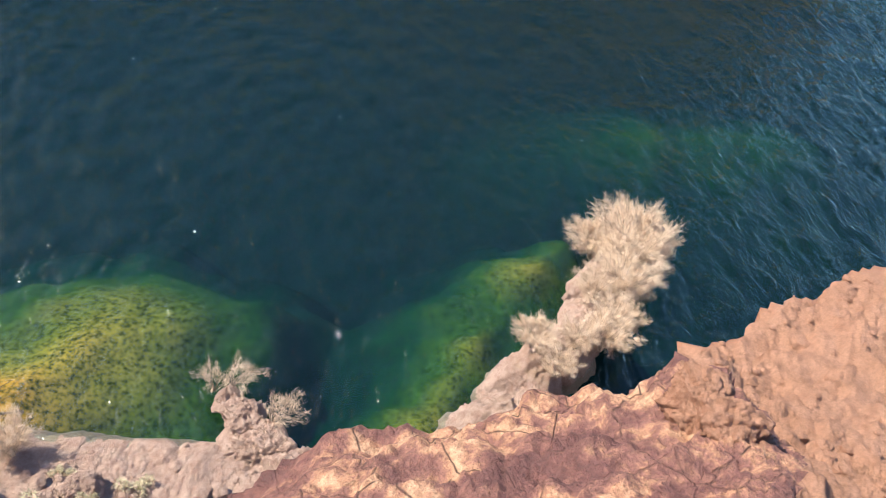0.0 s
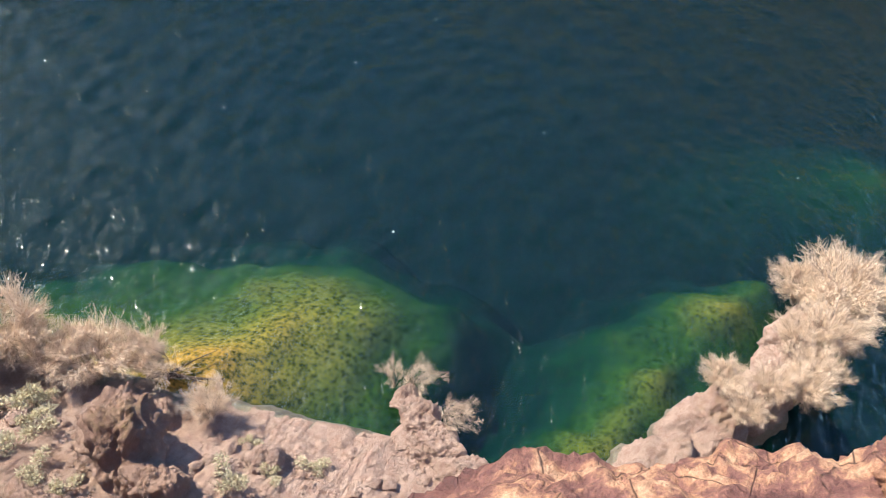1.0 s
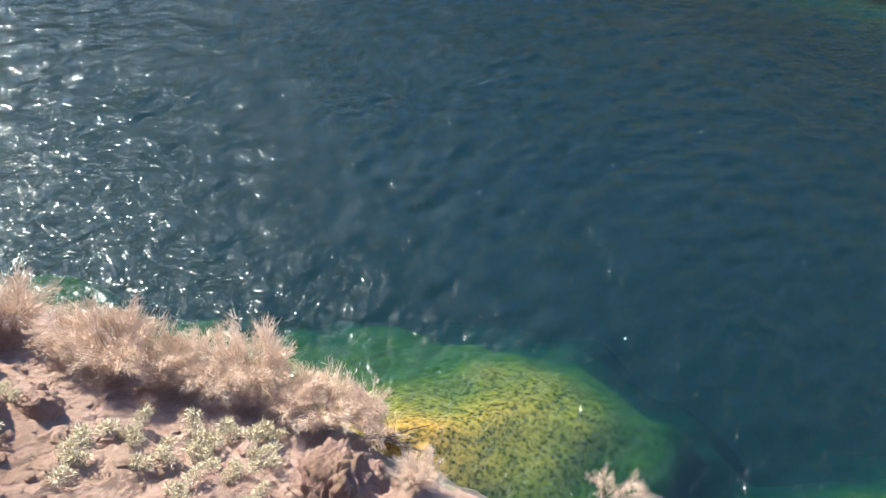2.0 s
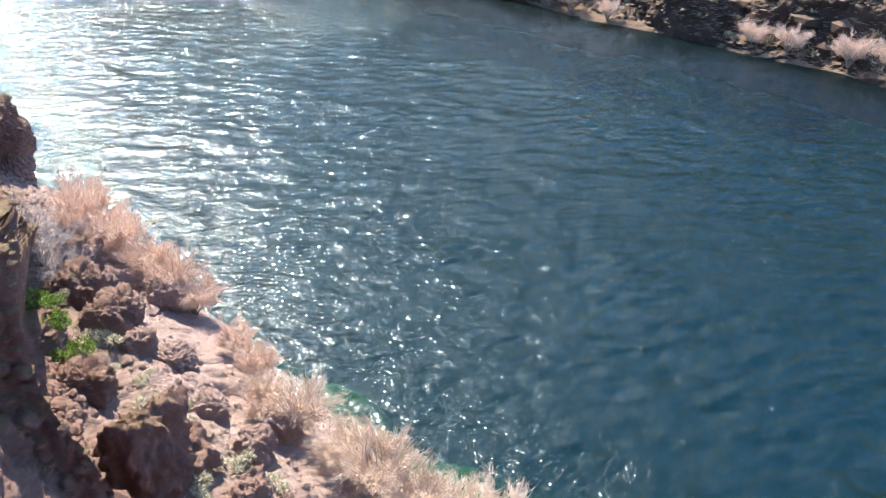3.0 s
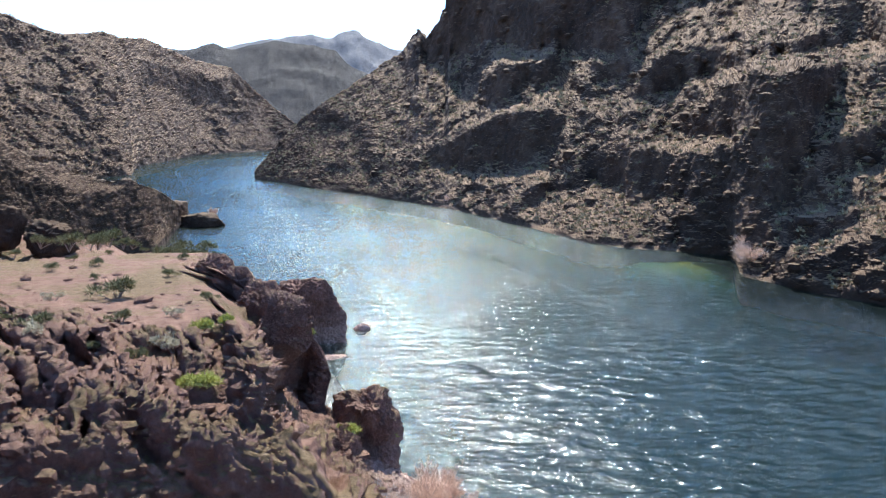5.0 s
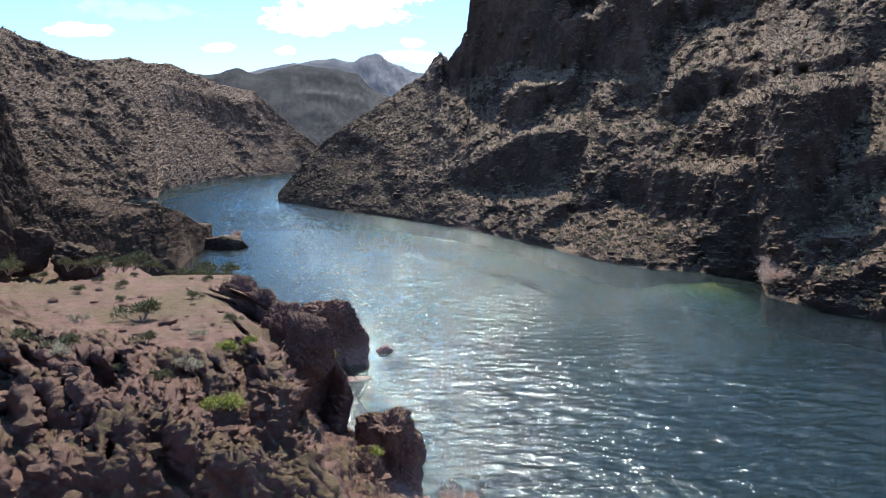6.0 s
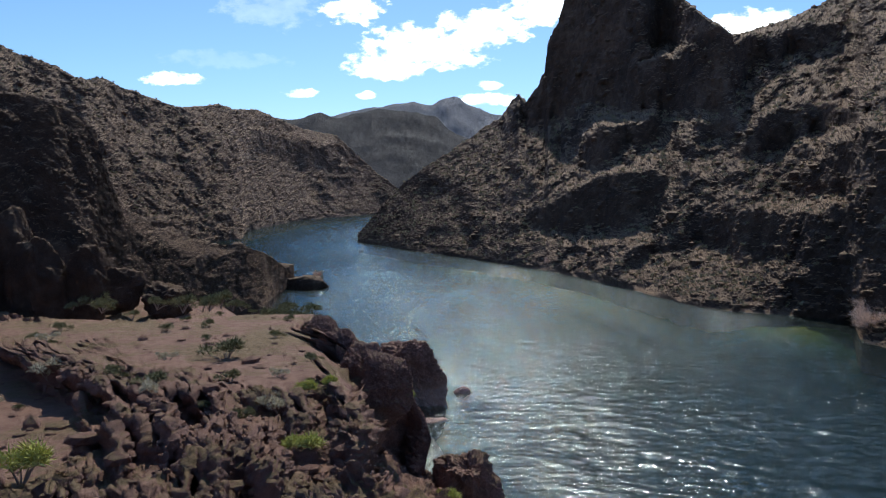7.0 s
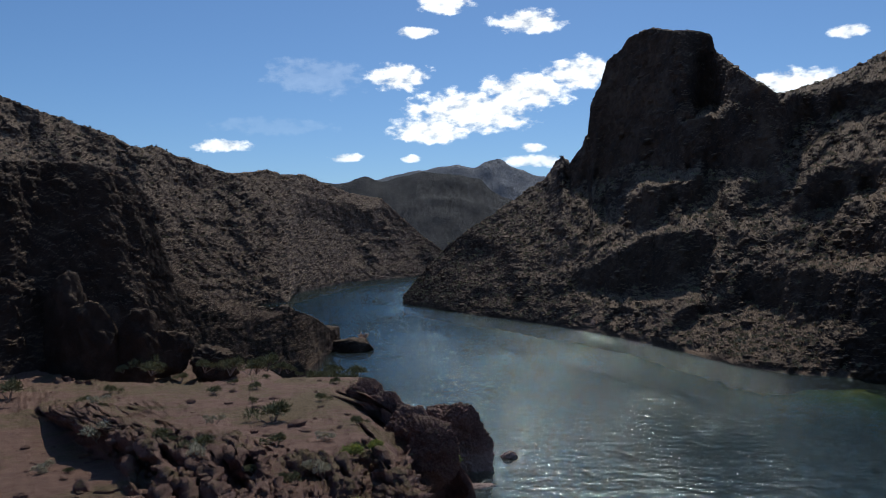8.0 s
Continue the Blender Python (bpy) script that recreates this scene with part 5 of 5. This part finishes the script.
def pick(grid, n, r, test, normals=None):
    """Random places on a grid surface, evenly by cell, where test holds."""
    flat_p = grid.reshape(-1, 3)
    ok = np.nonzero(test(flat_p))[0]
    return flat_p[r.choice(ok, min(n, len(ok)), replace=False)]


rs = np.random.default_rng(5)
bench = pick(BANK_GRID, 3200, rs, lambda p: (p[:, 2] > 0.1) & (p[:, 2] < 4.5) & (p[:, 1] > -4) & (p[:, 1] < 48) & (p[:, 0] > 2))
tagged(new("bench_stones", scatter_mesh("bench_stones", bench, rs.gamma(1.3, 0.055, len(bench)) + 0.025, 1, 1, M_BANK)), "reddish stones strewn over the low bank", "stones", kind="stuff")
up_n = np.abs(BANK_N[:, :, 2]).ravel()
gravel = pick(BANK_GRID, 900, rs, lambda p: (up_n > 0.8) & (p[:, 2] > 12) & (p[:, 1] > -9) & (p[:, 1] < -2.9) & (p[:, 0] > 0.5))
tagged(new("slope_gravel", scatter_mesh("slope_gravel", gravel, rs.gamma(1.2, 0.018, len(gravel)) + 0.010, 1, 8, M_PALE)), "small pale pink stones on the rock slope", "stones", kind="stuff")
terr = pick(TERRACE_GRID, 3000, rs, lambda p: (p[:, 1] > 14) & (p[:, 0] > -45))
tagged(new("terrace_stones", scatter_mesh("terrace_stones", terr, rs.gamma(1.2, 0.07, len(terr)) + 0.03, 1, 2, M_BANK)), "brown stones strewn over the flat terrace", "stones", kind="stuff")
east = pick(EAST_GRID, 8500, rs, lambda p: (p[:, 2] > 0.5) & (p[:, 1] > 10) & (p[:, 1] < 460) & (p[:, 0] < 190))
tagged(new("east_scree", scatter_mesh("east_scree", east, rs.gamma(1.0, 0.2, len(east)) + 0.13, 1, 3, M_SLOPE)), "brown boulders and scree over the far slope", "scree", kind="stuff")
west = pick(WEST_GRID, 5000, rs, lambda p: (p[:, 2] > 0.5) & (p[:, 0] > -170))
tagged(new("west_scree", scatter_mesh("west_scree", west, rs.gamma(1.0, 0.2, len(west)) + 0.13, 1, 4, M_SLOPE)), "brown boulders and scree over the near slope", "scree", kind="stuff")


def scrub_mesh(name, places, sizes, seed, leaf, per=16):
    r = np.random.default_rng(seed)
    n = len(places) * per
    d = r.normal(size=(n, 3))
    d[:, 2] = np.abs(d[:, 2])
    d /= np.linalg.norm(d, axis=1, keepdims=True)
    s = np.repeat(np.asarray(sizes), per)
    S = np.repeat(places, per, 0) + d * s[:, None] * 0.35
    V, F = blades(S, d, s * r.uniform(0.5, 1.0, n), s * 0.5, r)
    me = bpy.data.meshes.new(name)
    me.from_pydata(V.tolist(), [], F)
    me.materials.append(leaf)
    return me


def flat_enough(grid, limit):
    n = grid_normals(grid)
    nz = np.abs(n[:, :, 2]).ravel()
    return nz > limit


ef = flat_enough(EAST_GRID, 0.75)
escrub = pick(EAST_GRID, 4200, rs, lambda p: ef & (p[:, 2] > 0.8) & (p[:, 1] > 10) & (p[:, 1] < 420) & (p[:, 0] < 180))
tagged(new("east_scrub", scrub_mesh("east_scrub", escrub, rs.uniform(0.3, 0.8, len(escrub)), 6, M_STRAW_LEAF)), "low olive and straw desert scrub on the far ledges", "scrub", kind="stuff")
wf = flat_enough(WEST_GRID, 0.75)
wscrub = pick(WEST_GRID, 1800, rs, lambda p: wf & (p[:, 2] > 0.8) & (p[:, 0] > -150))
tagged(new("west_scrub", scrub_mesh("west_scrub", wscrub, rs.uniform(0.3, 0.8, len(wscrub)), 7, M_STRAW_LEAF)), "low olive desert scrub on the near slope", "scrub", kind="stuff")

e_a = plumed_bush("tamarisk_bush", 31, 3.2, 2.0, 18, 34, M_TWIG_RUST, M_STEM, "rusty-pink tamarisk thicket on the far shore", 0.0, 1.6)
plant_copies(e_a, [(60.5, 103.5, 0.3, 1.1, 0), (62.5, 106.5, 0.5, 1.1, 60), (64.5, 110, 0.6, 1.0, 120), (66.5, 77.5, 0.3, 0.7, 20), (67.5, 75.0, 0.3, 0.8, 80), (69.0, 70.0, 0.3, 0.7, 130), (76.5, 56.0, 0.3, 0.8, 200), (78.0, 52.5, 0.4, 0.8, 250), (80.5, 47.0, 0.4, 1.0, 300), (82.0, 44.0, 0.4, 0.9, 10),
                    (47.0, 158.0, 0.3, 0.6, 30), (28.0, 220.0, 0.3, 0.9, 60), (36.0, 197.0, 0.3, 0.7, 90), (12.0, 258.0, 0.4, 0.8, 120), (-16.5, 169.5, 1.4, 0.5, 20)], "tamarisks on the far shore")

# ---- small things ----
M_FOAM = twig_material("white_foam", (0.75, 0.75, 0.72), (0.9, 0.9, 0.88))


def fleck(x, y, s, turn):
    r = np.random.default_rng(int(x * 10))
    d, tris = sphere(2)
    P = d * (1 + 0.3 * r.normal(size=len(d)))[:, None] * (s, s * 0.5, s * 0.16)
    ob = new("foam_fleck", mesh_from("foam_fleck", P, tris, M_FOAM))
    ob.matrix_world = pose(x, y, 0.02, 0, 0, turn)
    return tagged(ob, "tiny white foam fleck afloat on dark water", "foam", "foam flecks on the river")


for k, (x, y) in enumerate([(22.6, 5.6), (31.6, 1.7), (33.1, 11.0), (39.2, 8.9), (33.5, -9.4), (27.0, 14.5), (36.0, 20.0)]):
    fleck(x, y, 0.04 if k else 0.055, 40 * k)

M_DRIFT = twig_material("dark_driftwood", (0.06, 0.045, 0.035), (0.13, 0.10, 0.08))
drift = new("driftwood")
rd = np.random.default_rng(3)
main = np.array([(0, 0, 0.1), (0.5, -0.3, 0.18), (1.1, -0.8, 0.12), (1.8, -1.2, 0.02)])
part("trunk", mesh_from("trunk", *tubes([main], [np.array([0.09, 0.075, 0.05, 0.02])], 7), M_DRIFT), drift)
for k in range(7):
    o = main[1 + k % 3]
    e = o + (rd.normal(size=3) * (0.5, 0.5, 0.15))
    part("branch", mesh_from("branch", *tubes([np.array([o, (o + e) / 2 + (0, 0, 0.06), e])], [np.array([0.035, 0.022, 0.008])], 5), M_DRIFT), drift)
drift.matrix_world = pose(13.5, 10.0, on_bank(13.5, 10.0, 0.0), 0, 0, -35)
tagged(drift, "dark bare driftwood branch lying on the shore", "driftwood")
